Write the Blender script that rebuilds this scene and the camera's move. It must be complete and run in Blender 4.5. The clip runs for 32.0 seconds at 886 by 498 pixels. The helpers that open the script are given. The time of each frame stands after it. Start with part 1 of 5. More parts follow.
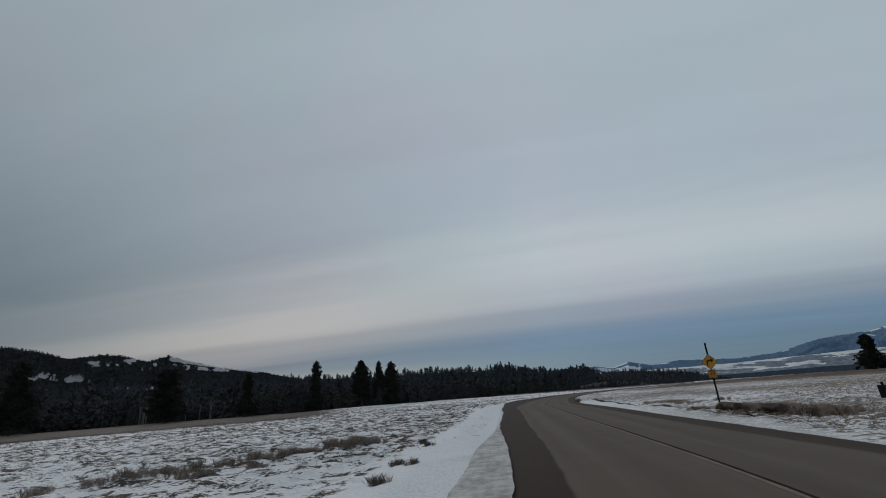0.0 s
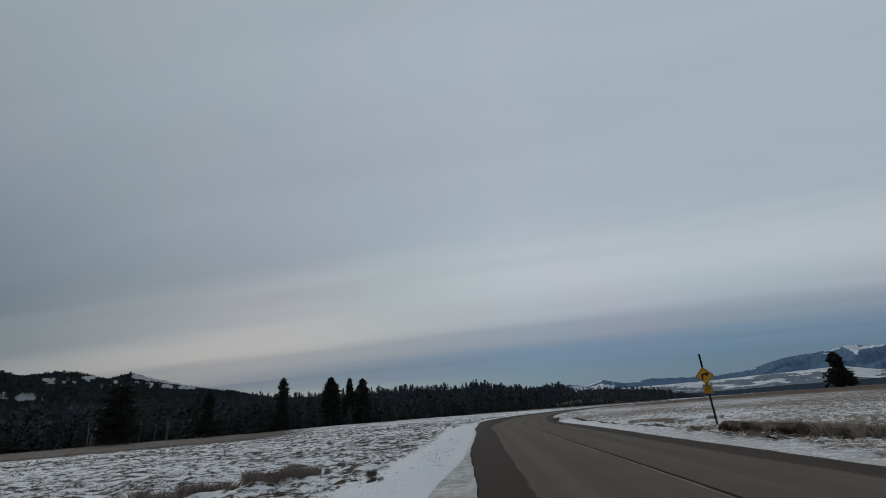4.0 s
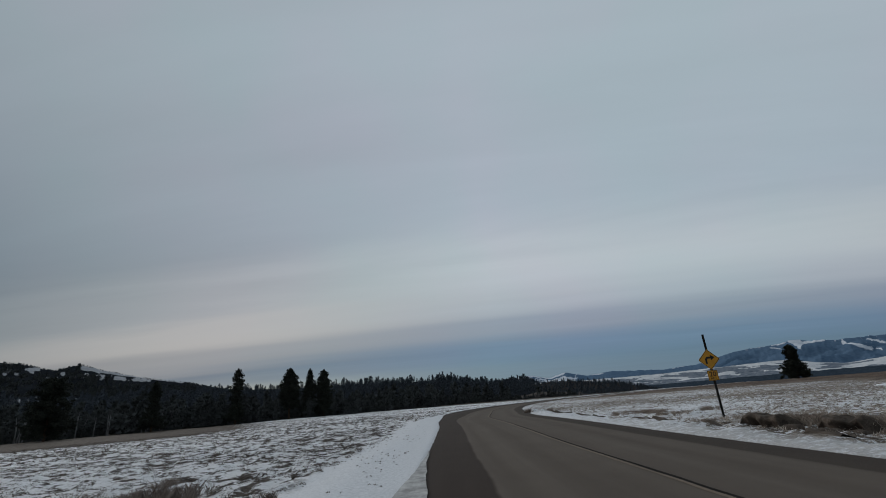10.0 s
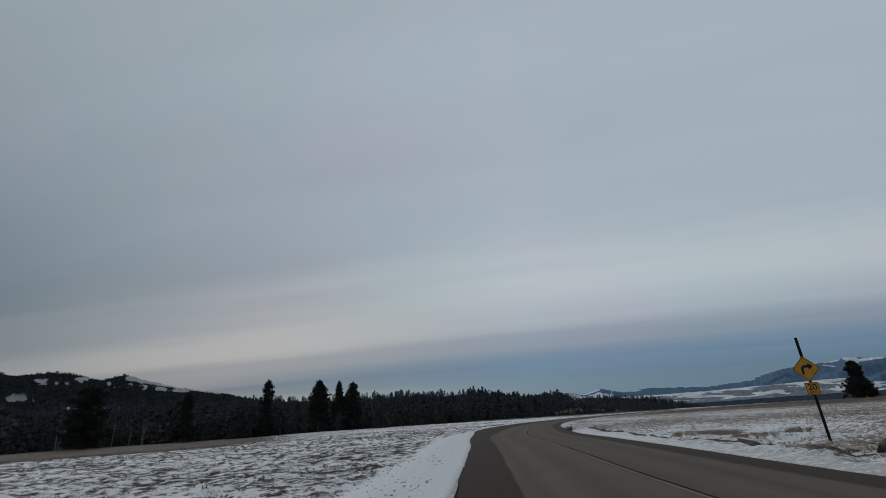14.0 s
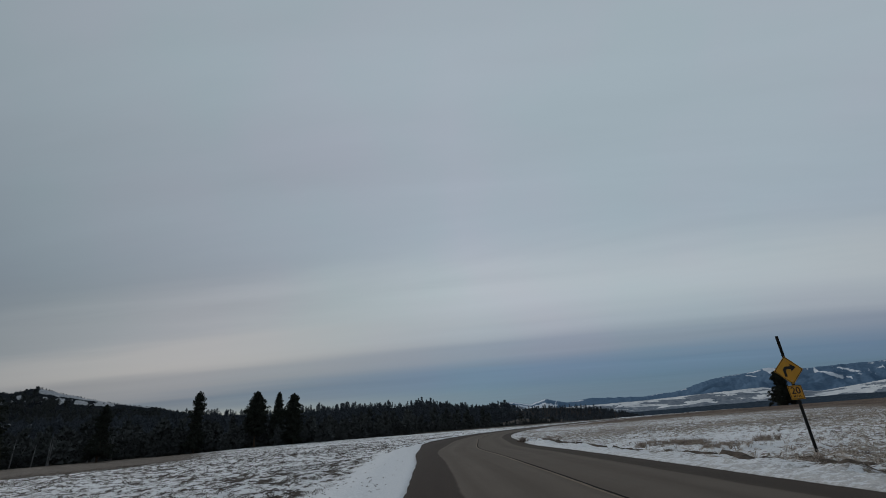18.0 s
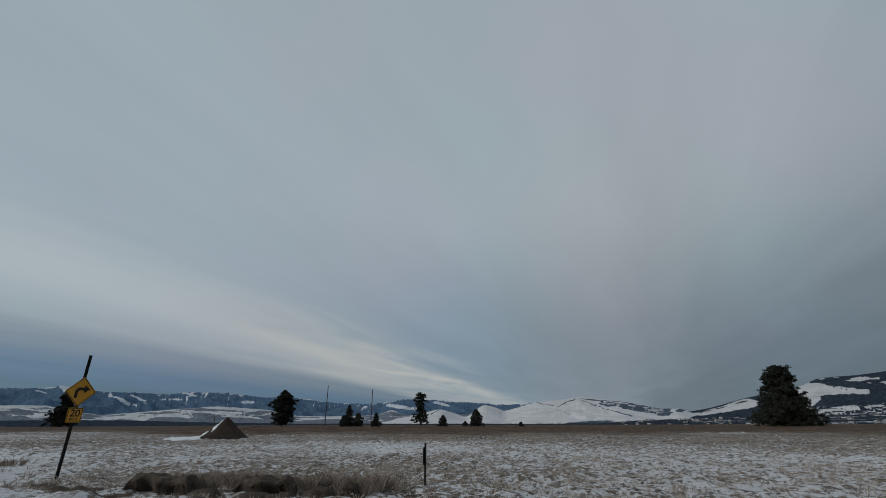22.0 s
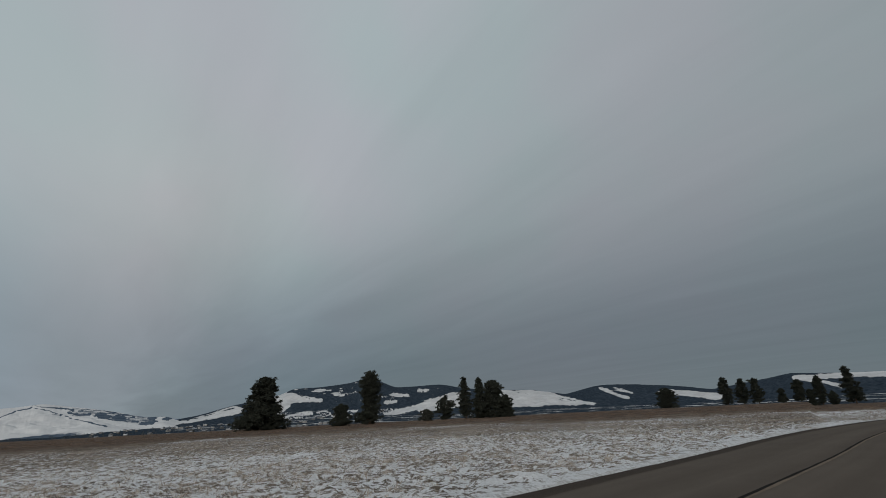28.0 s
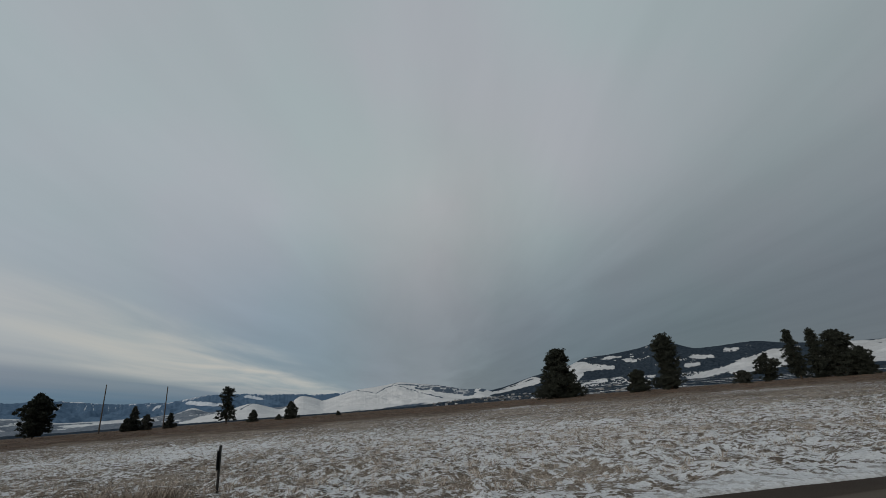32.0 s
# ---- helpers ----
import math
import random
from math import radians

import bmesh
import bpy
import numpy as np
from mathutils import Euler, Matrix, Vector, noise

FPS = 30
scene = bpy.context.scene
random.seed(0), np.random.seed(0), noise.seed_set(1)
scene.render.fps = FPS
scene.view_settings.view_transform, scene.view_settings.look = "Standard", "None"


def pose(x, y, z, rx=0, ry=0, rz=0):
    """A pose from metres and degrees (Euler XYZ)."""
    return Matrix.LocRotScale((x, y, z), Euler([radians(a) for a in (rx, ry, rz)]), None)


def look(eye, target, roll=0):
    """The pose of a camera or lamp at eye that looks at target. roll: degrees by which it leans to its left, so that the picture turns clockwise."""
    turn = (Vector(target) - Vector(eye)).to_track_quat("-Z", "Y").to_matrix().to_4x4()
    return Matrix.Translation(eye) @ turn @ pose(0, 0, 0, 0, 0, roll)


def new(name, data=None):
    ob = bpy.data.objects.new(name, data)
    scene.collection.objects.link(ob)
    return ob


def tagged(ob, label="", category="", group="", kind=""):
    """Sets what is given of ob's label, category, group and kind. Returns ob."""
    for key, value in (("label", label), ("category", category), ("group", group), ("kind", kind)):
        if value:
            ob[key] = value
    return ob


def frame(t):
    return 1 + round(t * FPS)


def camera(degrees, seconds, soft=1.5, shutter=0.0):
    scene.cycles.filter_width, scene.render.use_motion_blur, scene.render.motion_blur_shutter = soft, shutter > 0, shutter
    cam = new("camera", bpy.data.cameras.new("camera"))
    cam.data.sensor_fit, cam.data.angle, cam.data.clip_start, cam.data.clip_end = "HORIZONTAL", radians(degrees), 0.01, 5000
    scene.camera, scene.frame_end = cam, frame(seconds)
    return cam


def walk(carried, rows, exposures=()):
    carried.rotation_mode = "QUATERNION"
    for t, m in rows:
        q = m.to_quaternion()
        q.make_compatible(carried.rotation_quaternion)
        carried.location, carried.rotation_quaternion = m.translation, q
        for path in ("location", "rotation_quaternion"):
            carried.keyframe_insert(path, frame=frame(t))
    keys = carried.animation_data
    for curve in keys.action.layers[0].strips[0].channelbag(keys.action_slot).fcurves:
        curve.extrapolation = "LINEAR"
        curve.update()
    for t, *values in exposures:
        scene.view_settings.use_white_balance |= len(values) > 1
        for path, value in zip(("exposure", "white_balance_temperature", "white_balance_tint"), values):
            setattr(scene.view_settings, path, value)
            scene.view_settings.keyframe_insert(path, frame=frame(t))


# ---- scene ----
cam = camera(89.94, 32.0, soft=0.88)
# seconds, place, heading (clockwise from +y), pitch, roll
PATH = (
    (0, -0.16, -0.51, 1.65, 2.00, 18.42, -4.23),
    (0.5, -0.07, -0.06, 1.64, 3.48, 18.67, -4.68),
    (1, 0.02, 0.38, 1.62, 4.19, 19.25, -4.87),
    (1.5, 0.10, 0.84, 1.60, 3.82, 19.70, -5.01),
    (2, 0.18, 1.32, 1.58, 5.09, 19.82, -4.66),
    (2.5, 0.29, 1.80, 1.59, 3.99, 19.50, -4.72),
    (3, 0.38, 2.30, 1.61, 4.24, 20.25, -4.50),
    (3.5, 0.46, 2.79, 1.61, 4.77, 20.36, -4.37),
    (5.5, 0.78, 4.72, 1.60, 5.71, 20.09, -4.51),
    (6, 0.86, 5.19, 1.59, 5.28, 19.85, -4.21),
    (6.5, 0.91, 5.66, 1.58, 3.54, 19.65, -4.44),
    (7, 0.96, 6.12, 1.56, 2.85, 19.67, -3.94),
    (7.5, 1.02, 6.57, 1.55, 1.83, 19.89, -3.94),
    (8, 1.08, 7.03, 1.54, 1.76, 19.54, -3.89),
    (8.5, 1.15, 7.49, 1.54, 3.43, 19.55, -3.75),
    (9, 1.25, 7.93, 1.54, 4.00, 19.27, -3.76),
    (9.5, 1.34, 8.38, 1.54, 7.30, 18.87, -3.71),
    (10, 1.44, 8.81, 1.55, 9.37, 19.13, -4.59),
    (10.5, 1.50, 9.25, 1.54, 8.91, 20.04, -4.66),
    (11, 1.56, 9.68, 1.54, 9.45, 20.54, -4.73),
    (11.5, 1.60, 10.11, 1.54, 7.85, 21.19, -4.53),
    (12, 1.65, 10.54, 1.53, 6.26, 21.15, -4.00),
    (12.5, 1.69, 10.98, 1.53, 6.23, 20.79, -3.93),
    (13, 1.74, 11.42, 1.53, 5.05, 20.22, -3.87),
    (13.5, 1.82, 11.88, 1.53, 5.52, 21.13, -3.64),
    (15.5, 2.11, 13.74, 1.51, 4.77, 21.05, -3.53),
    (16, 2.18, 14.20, 1.52, 5.57, 21.43, -3.25),
    (16.5, 2.22, 14.65, 1.53, 6.82, 21.56, -3.23),
    (17, 2.27, 15.06, 1.55, 7.17, 21.78, -3.58),
    (17.5, 2.33, 15.41, 1.56, 9.86, 21.91, -3.96),
    (18, 2.39, 15.66, 1.56, 12.12, 22.00, -4.51),
    (18.5, 2.40, 15.84, 1.56, 17.95, 21.76, -4.19),
    (19, 2.38, 15.88, 1.56, 30.02, 22.04, -3.48),
    (19.5, 2.44, 15.87, 1.56, 40.54, 22.28, -2.61),
    (20, 2.52, 15.84, 1.57, 49.19, 22.13, -1.97),
    (20.5, 2.59, 15.82, 1.58, 58.10, 21.60, -1.37),
    (21, 2.64, 15.82, 1.58, 66.95, 21.78, -0.52),
    (21.5, 2.69, 15.81, 1.59, 76.75, 21.51, -0.07),
    (22, 2.72, 15.80, 1.59, 85.39, 21.37, -0.08),
    (22.5, 2.77, 15.74, 1.59, 93.07, 21.23, -0.57),
    (23, 2.81, 15.68, 1.60, 99.44, 21.20, -1.23),
    (23.5, 2.85, 15.62, 1.61, 104.72, 20.82, -1.92),
    (24, 2.90, 15.58, 1.61, 110.32, 20.38, -2.83),
    (24.5, 2.92, 15.56, 1.61, 119.64, 20.63, -3.99),
    (25, 2.95, 15.56, 1.62, 129.56, 21.15, -3.70),
    (25.5, 2.96, 15.55, 1.62, 137.18, 21.50, -2.84),
    (27.5, 3.06, 15.52, 1.67, 146.16, 20.97, -2.19),
    (28, 3.08, 15.51, 1.68, 143.17, 20.82, -2.70),
    (28.5, 3.07, 15.52, 1.67, 138.66, 20.80, -3.30),
    (29, 3.07, 15.52, 1.67, 134.39, 21.00, -3.80),
    (29.5, 3.06, 15.53, 1.66, 130.29, 20.76, -4.39),
    (30, 3.06, 15.53, 1.66, 124.35, 20.40, -4.27),
    (30.5, 3.06, 15.54, 1.66, 118.85, 19.86, -4.11),
    (31, 3.06, 15.55, 1.66, 114.40, 19.28, -4.54),
    (31.5, 3.06, 15.56, 1.66, 111.08, 19.13, -4.55),
    (32, 3.05, 15.57, 1.67, 108.52, 19.13, -4.26),
)
walk(cam, [(t, Matrix.Translation((x, y, z)) @ pose(0, 0, 0, 0, 0, -h) @ pose(0, 0, 0, 90 + p) @ pose(0, 0, 0, 0, 0, r))
           for t, x, y, z, h, p, r in PATH],
     exposures=((0, 0.0, 6400, 10), (16, -0.03, 6370, 10), (21, -0.2, 6320, 9), (23, -0.1, 6450, 9), (25, -0.02, 6580, 10), (28, 0.0, 6700, 9.5), (30, -0.05, 6720, 9), (32, -0.08, 6700, 9)))

# ---- sky and light ----
def node(tree, kind, **inputs):
    """A node with its inputs set or linked: by name, or i0, i1, ... by number."""
    n = tree.nodes.new(kind)
    for key, value in inputs.items():
        slot = n.inputs[int(key[1:])] if key[0] == "i" and key[1:].isdigit() else n.inputs[key.replace("_", " ")]
        if isinstance(value, bpy.types.NodeSocket):
            tree.links.new(value, slot)
        else:
            slot.default_value = value
    return n


def calc(tree, op, a, b=0.0, c=0.0):
    n = node(tree, "ShaderNodeMath", i0=a, i1=b, i2=c)
    n.operation = op
    return n.outputs[0]


def dot(tree, v, w):
    n = node(tree, "ShaderNodeVectorMath", i0=v, i1=w)
    n.operation = "DOT_PRODUCT"
    return n.outputs["Value"]


def carried_by(tree, name):
    n = tree.nodes.new("ShaderNodeAttribute")
    n.attribute_name = name
    return n.outputs["Fac"]


def ramp(tree, fac, stops, smooth=True):
    n = tree.nodes.new("ShaderNodeValToRGB")
    n.color_ramp.interpolation = "EASE" if smooth else "LINEAR"
    els = n.color_ramp.elements
    while len(els) < len(stops):
        els.new(0.5)
    for e, (p, col) in zip(els, stops):
        e.position, e.color = p, (*col, 1) if len(col) == 3 else col
    tree.links.new(fac, n.inputs[0])
    return n.outputs[0]


def mix(tree, fac, a, b, blend="MIX"):
    n = tree.nodes.new("ShaderNodeMix")
    n.data_type, n.blend_type = "RGBA", blend
    for k, v in ((0, fac), (6, a), (7, b)):
        if isinstance(v, bpy.types.NodeSocket):
            tree.links.new(v, n.inputs[k])
        else:
            n.inputs[k].default_value = v if k == 0 else (*v, 1)
    return n.outputs[2]


SUN_EL, SUN_AZ = 22.0, -35.0
world = bpy.data.worlds.new("sky")
scene.world = world
world.use_nodes = True
wt = world.node_tree
wt.nodes.clear()
way = node(wt, "ShaderNodeTexCoord").outputs["Generated"]
STREAK = radians(16)
up = calc(wt, "MAXIMUM", dot(wt, way, (0, 0, 1)), 0.0)
rise = calc(wt, "ADD", up, 0.03)
across = calc(wt, "DIVIDE", dot(wt, way, (math.sin(STREAK), math.cos(STREAK), 0)), rise)
along = calc(wt, "DIVIDE", dot(wt, way, (math.cos(STREAK), -math.sin(STREAK), 0)), rise)
deck = node(wt, "ShaderNodeCombineXYZ", X=across, Y=calc(wt, "MULTIPLY", along, 0.22)).outputs[0]
swell = node(wt, "ShaderNodeTexNoise", Vector=deck, Scale=0.55, Detail=3.0, Roughness=0.5).outputs[0]
wisps = node(wt, "ShaderNodeTexNoise", Vector=deck, Scale=1.6, Detail=5.0, Roughness=0.55, Distortion=0.4).outputs[0]
bend = calc(wt, "MULTIPLY_ADD", calc(wt, "SUBTRACT", swell, 0.5), 1.7, across)
bend = calc(wt, "MULTIPLY_ADD", calc(wt, "SUBTRACT", wisps, 0.5), 0.6, bend)
band = calc(wt, "DIVIDE", calc(wt, "ADD", bend, 4.0), 20.0)
cloud = ramp(wt, band, [
    (0.00, (0.248, 0.277, 0.302)), (0.12, (0.284, 0.315, 0.338)), (0.20, (0.395, 0.434, 0.464)),
    (0.30, (0.400, 0.444, 0.488)), (0.365, (0.495, 0.525, 0.545)), (0.41, (0.405, 0.440, 0.475)),
    (0.47, (0.270, 0.310, 0.365)), (0.57, (0.160, 0.235, 0.320)), (0.72, (0.118, 0.200, 0.292)), (1.0, (0.118, 0.200, 0.292))])
# the deck is heavier in the west, and greyer low down away from its open edge
d_east = dot(wt, way, (math.sin(radians(105)), math.cos(radians(105)), 0.0))
east = calc(wt, "MULTIPLY_ADD", calc(wt, "MAXIMUM", d_east, 0.0), 0.03, calc(wt, "MULTIPLY_ADD", calc(wt, "MINIMUM", d_east, 0.0), calc(wt, "MULTIPLY_ADD", up, -0.62, 0.65), 1.0))
front = calc(wt, "MAXIMUM", dot(wt, way, (math.sin(STREAK), math.cos(STREAK), 0)), 0.0)
side = calc(wt, "SUBTRACT", 1.0, calc(wt, "POWER", front, 1.5))
low = ramp(wt, up, [(0.0, (0.85, 0.85, 0.85)), (0.08, (0.9, 0.9, 0.9)), (0.48, (0, 0, 0))])
heavy = calc(wt, "MULTIPLY_ADD", calc(wt, "MULTIPLY", side, low), -0.44, 1.0)
mottle = calc(wt, "MULTIPLY", calc(wt, "MULTIPLY_ADD", wisps, 0.20, 0.90), east)
shade = node(wt, "ShaderNodeCombineXYZ", X=calc(wt, "MULTIPLY", calc(wt, "POWER", heavy, 1.14), 0.958), Y=heavy,
             Z=calc(wt, "MULTIPLY", calc(wt, "POWER", heavy, 0.92), 1.012)).outputs[0]
cloud = mix(wt, 1.0, cloud, shade, "MULTIPLY")
cloud = mix(wt, 1.0, cloud, node(wt, "ShaderNodeCombineXYZ", X=mottle, Y=mottle, Z=mottle).outputs[0], "MULTIPLY")
# faint lavender and grey-green drifts
drift = node(wt, "ShaderNodeTexNoise", Vector=way, Scale=2.6, Detail=3.0, Roughness=0.5).outputs[0]
tint = ramp(wt, drift, [(0.36, (0.970, 1.005, 1.0)), (0.64, (1.035, 0.985, 1.012))], False)
cloud = mix(wt, 1.0, cloud, tint, "MULTIPLY")
# a bluer thin place low in the east, and a faint pink bank beside it


def lobe(az, el, power):
    """1 towards a place in the sky, fading away from it."""
    d = (math.sin(radians(az)) * math.cos(radians(el)), math.cos(radians(az)) * math.cos(radians(el)), math.sin(radians(el)))
    return calc(wt, "POWER", calc(wt, "MAXIMUM", dot(wt, way, d), 0.0), power)


cloud = mix(wt, lobe(88, 9, 60.0), cloud, mix(wt, 1.0, cloud, (0.92, 1.01, 1.06), "MULTIPLY"))
cloud = mix(wt, lobe(110, 19, 26.0), cloud, mix(wt, 1.0, cloud, (1.065, 1.0, 0.965), "MULTIPLY"))
cloud = mix(wt, lobe(122, 5, 40.0), cloud, mix(wt, 1.0, cloud, (0.98, 1.05, 1.09), "MULTIPLY"))
cloud = mix(wt, lobe(-42, 15, 30.0), cloud, mix(wt, 1.0, cloud, (0.82, 0.88, 0.92), "MULTIPLY"))
# the deck's open edge runs out to a bright cream wedge low in the east
wedge = calc(wt, "MAXIMUM", dot(wt, way, (math.sin(radians(80)), math.cos(radians(80)), 0.10)), 0.0)
brink = ramp(wt, band, [(0.305, (0, 0, 0)), (0.36, (1, 1, 1)), (0.39, (0.6, 0.6, 0.6)), (0.42, (0.6, 0.6, 0.6)), (0.465, (0, 0, 0))])
wedge = calc(wt, "MULTIPLY", calc(wt, "POWER", wedge, 16.0), brink)
wedge = calc(wt, "MULTIPLY", wedge, calc(wt, "MULTIPLY_ADD", wisps, 2.6, -0.62))
cloud = mix(wt, wedge, cloud, (0.50, 0.50, 0.48))
# low warm light behind the deck on the sun's side
glow = calc(wt, "MAXIMUM", dot(wt, way, (math.sin(radians(SUN_AZ + 19)), math.cos(radians(SUN_AZ + 19)), 0.08)), 0.0)
glow = calc(wt, "MULTIPLY", calc(wt, "POWER", glow, 10.0), calc(wt, "POWER", calc(wt, "SUBTRACT", 1.0, up), 3.0))
lit = ramp(wt, band, [(0.32, (0.0, 0.0, 0.0)), (0.36, (0.2, 0.2, 0.2)), (0.395, (0.8, 0.8, 0.8)), (0.43, (0.8, 0.8, 0.8)), (0.48, (0.45, 0.45, 0.45)), (0.58, (0.15, 0.15, 0.15))])
cloud = mix(wt, calc(wt, "MULTIPLY", glow, lit), cloud, (0.63, 0.585, 0.53))
sky = node(wt, "ShaderNodeTexSky")
sky.sky_type = "NISHITA"
sky.sun_disc, sky.sun_elevation, sky.sun_rotation = False, radians(SUN_EL), radians(SUN_AZ)
clear = mix(wt, 1.0, sky.outputs[0], (0.045, 0.05, 0.055), "MULTIPLY")
thin = ramp(wt, band, [(0.55, (0.03, 0.03, 0.03)), (0.75, (0.30, 0.30, 0.30))])
both = mix(wt, thin, cloud, clear)
bg = node(wt, "ShaderNodeBackground", Color=both, Strength=1.0)
wt.links.new(bg.outputs[0], node(wt, "ShaderNodeOutputWorld").inputs[0])

sun = new("sun", bpy.data.lights.new("sun", "SUN"))
sun.data.energy, sun.data.angle, sun.data.color = 1.25, radians(40), (1.0, 0.94, 0.87)
sun.matrix_world = look((0, 0, 0), (-math.sin(radians(SUN_AZ)), -math.cos(radians(SUN_AZ)), -math.tan(radians(SUN_EL))))


# ---- materials ----
def material(name, rough=0.9, spec=0.2):
    m = bpy.data.materials.new(name)
    m.use_nodes = True
    t = m.node_tree
    b = t.nodes["Principled BSDF"]
    b.inputs["Roughness"].default_value = rough
    b.inputs["Specular IOR Level"].default_value = spec
    return m, t, b


def noise_at(t, scale, detail=4.0, rough=0.55, stretch=(1, 1, 1), space="Object"):
    co = node(t, "ShaderNodeTexCoord").outputs[space]
    if stretch != (1, 1, 1):
        co = node(t, "ShaderNodeMapping", Vector=co, Scale=stretch).outputs[0]
    return node(t, "ShaderNodeTexNoise", Vector=co, Scale=scale, Detail=detail, Roughness=rough).outputs[0]


def bumped(t, b, height, strength, distance):
    n = node(t, "ShaderNodeBump", Height=height, Strength=strength, Distance=distance)
    t.links.new(n.outputs[0], b.inputs["Normal"])


def speckled(name, low, high, scale=3.0, rough=0.9, spec=0.2, bump=0.0, island=0.0, metal=0.0):
    """Two tones by noise at two sizes, and a shift for each loose piece."""
    m, t, b = material(name, rough, spec)
    n = calc(t, "MULTIPLY_ADD", noise_at(t, scale * 9, 3.0), 0.45, calc(t, "MULTIPLY", noise_at(t, scale, 3.0), 0.6))
    if island:
        r = node(t, "ShaderNodeNewGeometry").outputs["Random Per Island"]
        n = calc(t, "ADD", n, calc(t, "MULTIPLY", calc(t, "SUBTRACT", r, 0.5), island))
    col = ramp(t, n, [(0.33, low), (0.7, high)], False)
    t.links.new(col, b.inputs["Base Color"])
    b.inputs["Metallic"].default_value = metal
    if bump:
        bumped(t, b, n, 0.6, bump)
    return m


BARK = speckled("bark", (0.035, 0.025, 0.018), (0.11, 0.075, 0.05), 4, bump=0.02)
NEEDLES = speckled("pine_needles", (0.024, 0.028, 0.024), (0.050, 0.055, 0.044), 0.6, 0.9, 0.05, island=0.4)
JUNIPER = speckled("juniper", (0.024, 0.028, 0.024), (0.090, 0.094, 0.082), 0.6, 0.9, 0.05, island=0.6)
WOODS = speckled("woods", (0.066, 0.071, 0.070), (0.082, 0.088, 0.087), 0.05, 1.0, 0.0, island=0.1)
# The woods farther off: a paler, bluer copy with distance haze in its colour.
HAZED_WOODS = speckled("hazed_woods", (0.078, 0.090, 0.104), (0.098, 0.112, 0.128), 0.05, 1.0, 0.0, island=0.1)
TWIGS = speckled("brown_stalks", (0.042, 0.034, 0.029), (0.16, 0.125, 0.10), 0.8, 0.9, 0.05, island=0.8)
SOIL = speckled("dark_soil", (0.020, 0.014, 0.011), (0.052, 0.036, 0.027), 1.2, bump=0.08)
SNOW = speckled("snow", (0.70, 0.72, 0.75), (0.84, 0.85, 0.87), 0.7, 0.8, 0.2, bump=0.02)
RUSSET = speckled("russet_grass", (0.075, 0.050, 0.036), (0.21, 0.145, 0.105), 0.1, 0.9, 0.1, island=0.8)
POLE = speckled("weathered_pole", (0.05, 0.042, 0.036), (0.13, 0.11, 0.095), 2, bump=0.004)
RUST = speckled("painted_channel", (0.016, 0.017, 0.017), (0.045, 0.042, 0.038), 6, 0.8, 0.15)
YELLOW = speckled("sign_yellow", (0.52, 0.24, 0.015), (0.68, 0.33, 0.03), 2.2, 0.45, 0.4)
BLACK = speckled("sign_black", (0.008, 0.008, 0.008), (0.02, 0.02, 0.02), 5, 0.5, 0.3)
TIN = speckled("bare_aluminium", (0.28, 0.28, 0.28), (0.42, 0.42, 0.42), 5, 0.4, 0.5, metal=0.8)
WALLS = speckled("far_walls", (0.10, 0.10, 0.10), (0.34, 0.33, 0.32), 0.02, island=1.2)
ROOFS = speckled("far_roofs", (0.22, 0.23, 0.25), (0.52, 0.53, 0.55), 0.02, island=1.2)


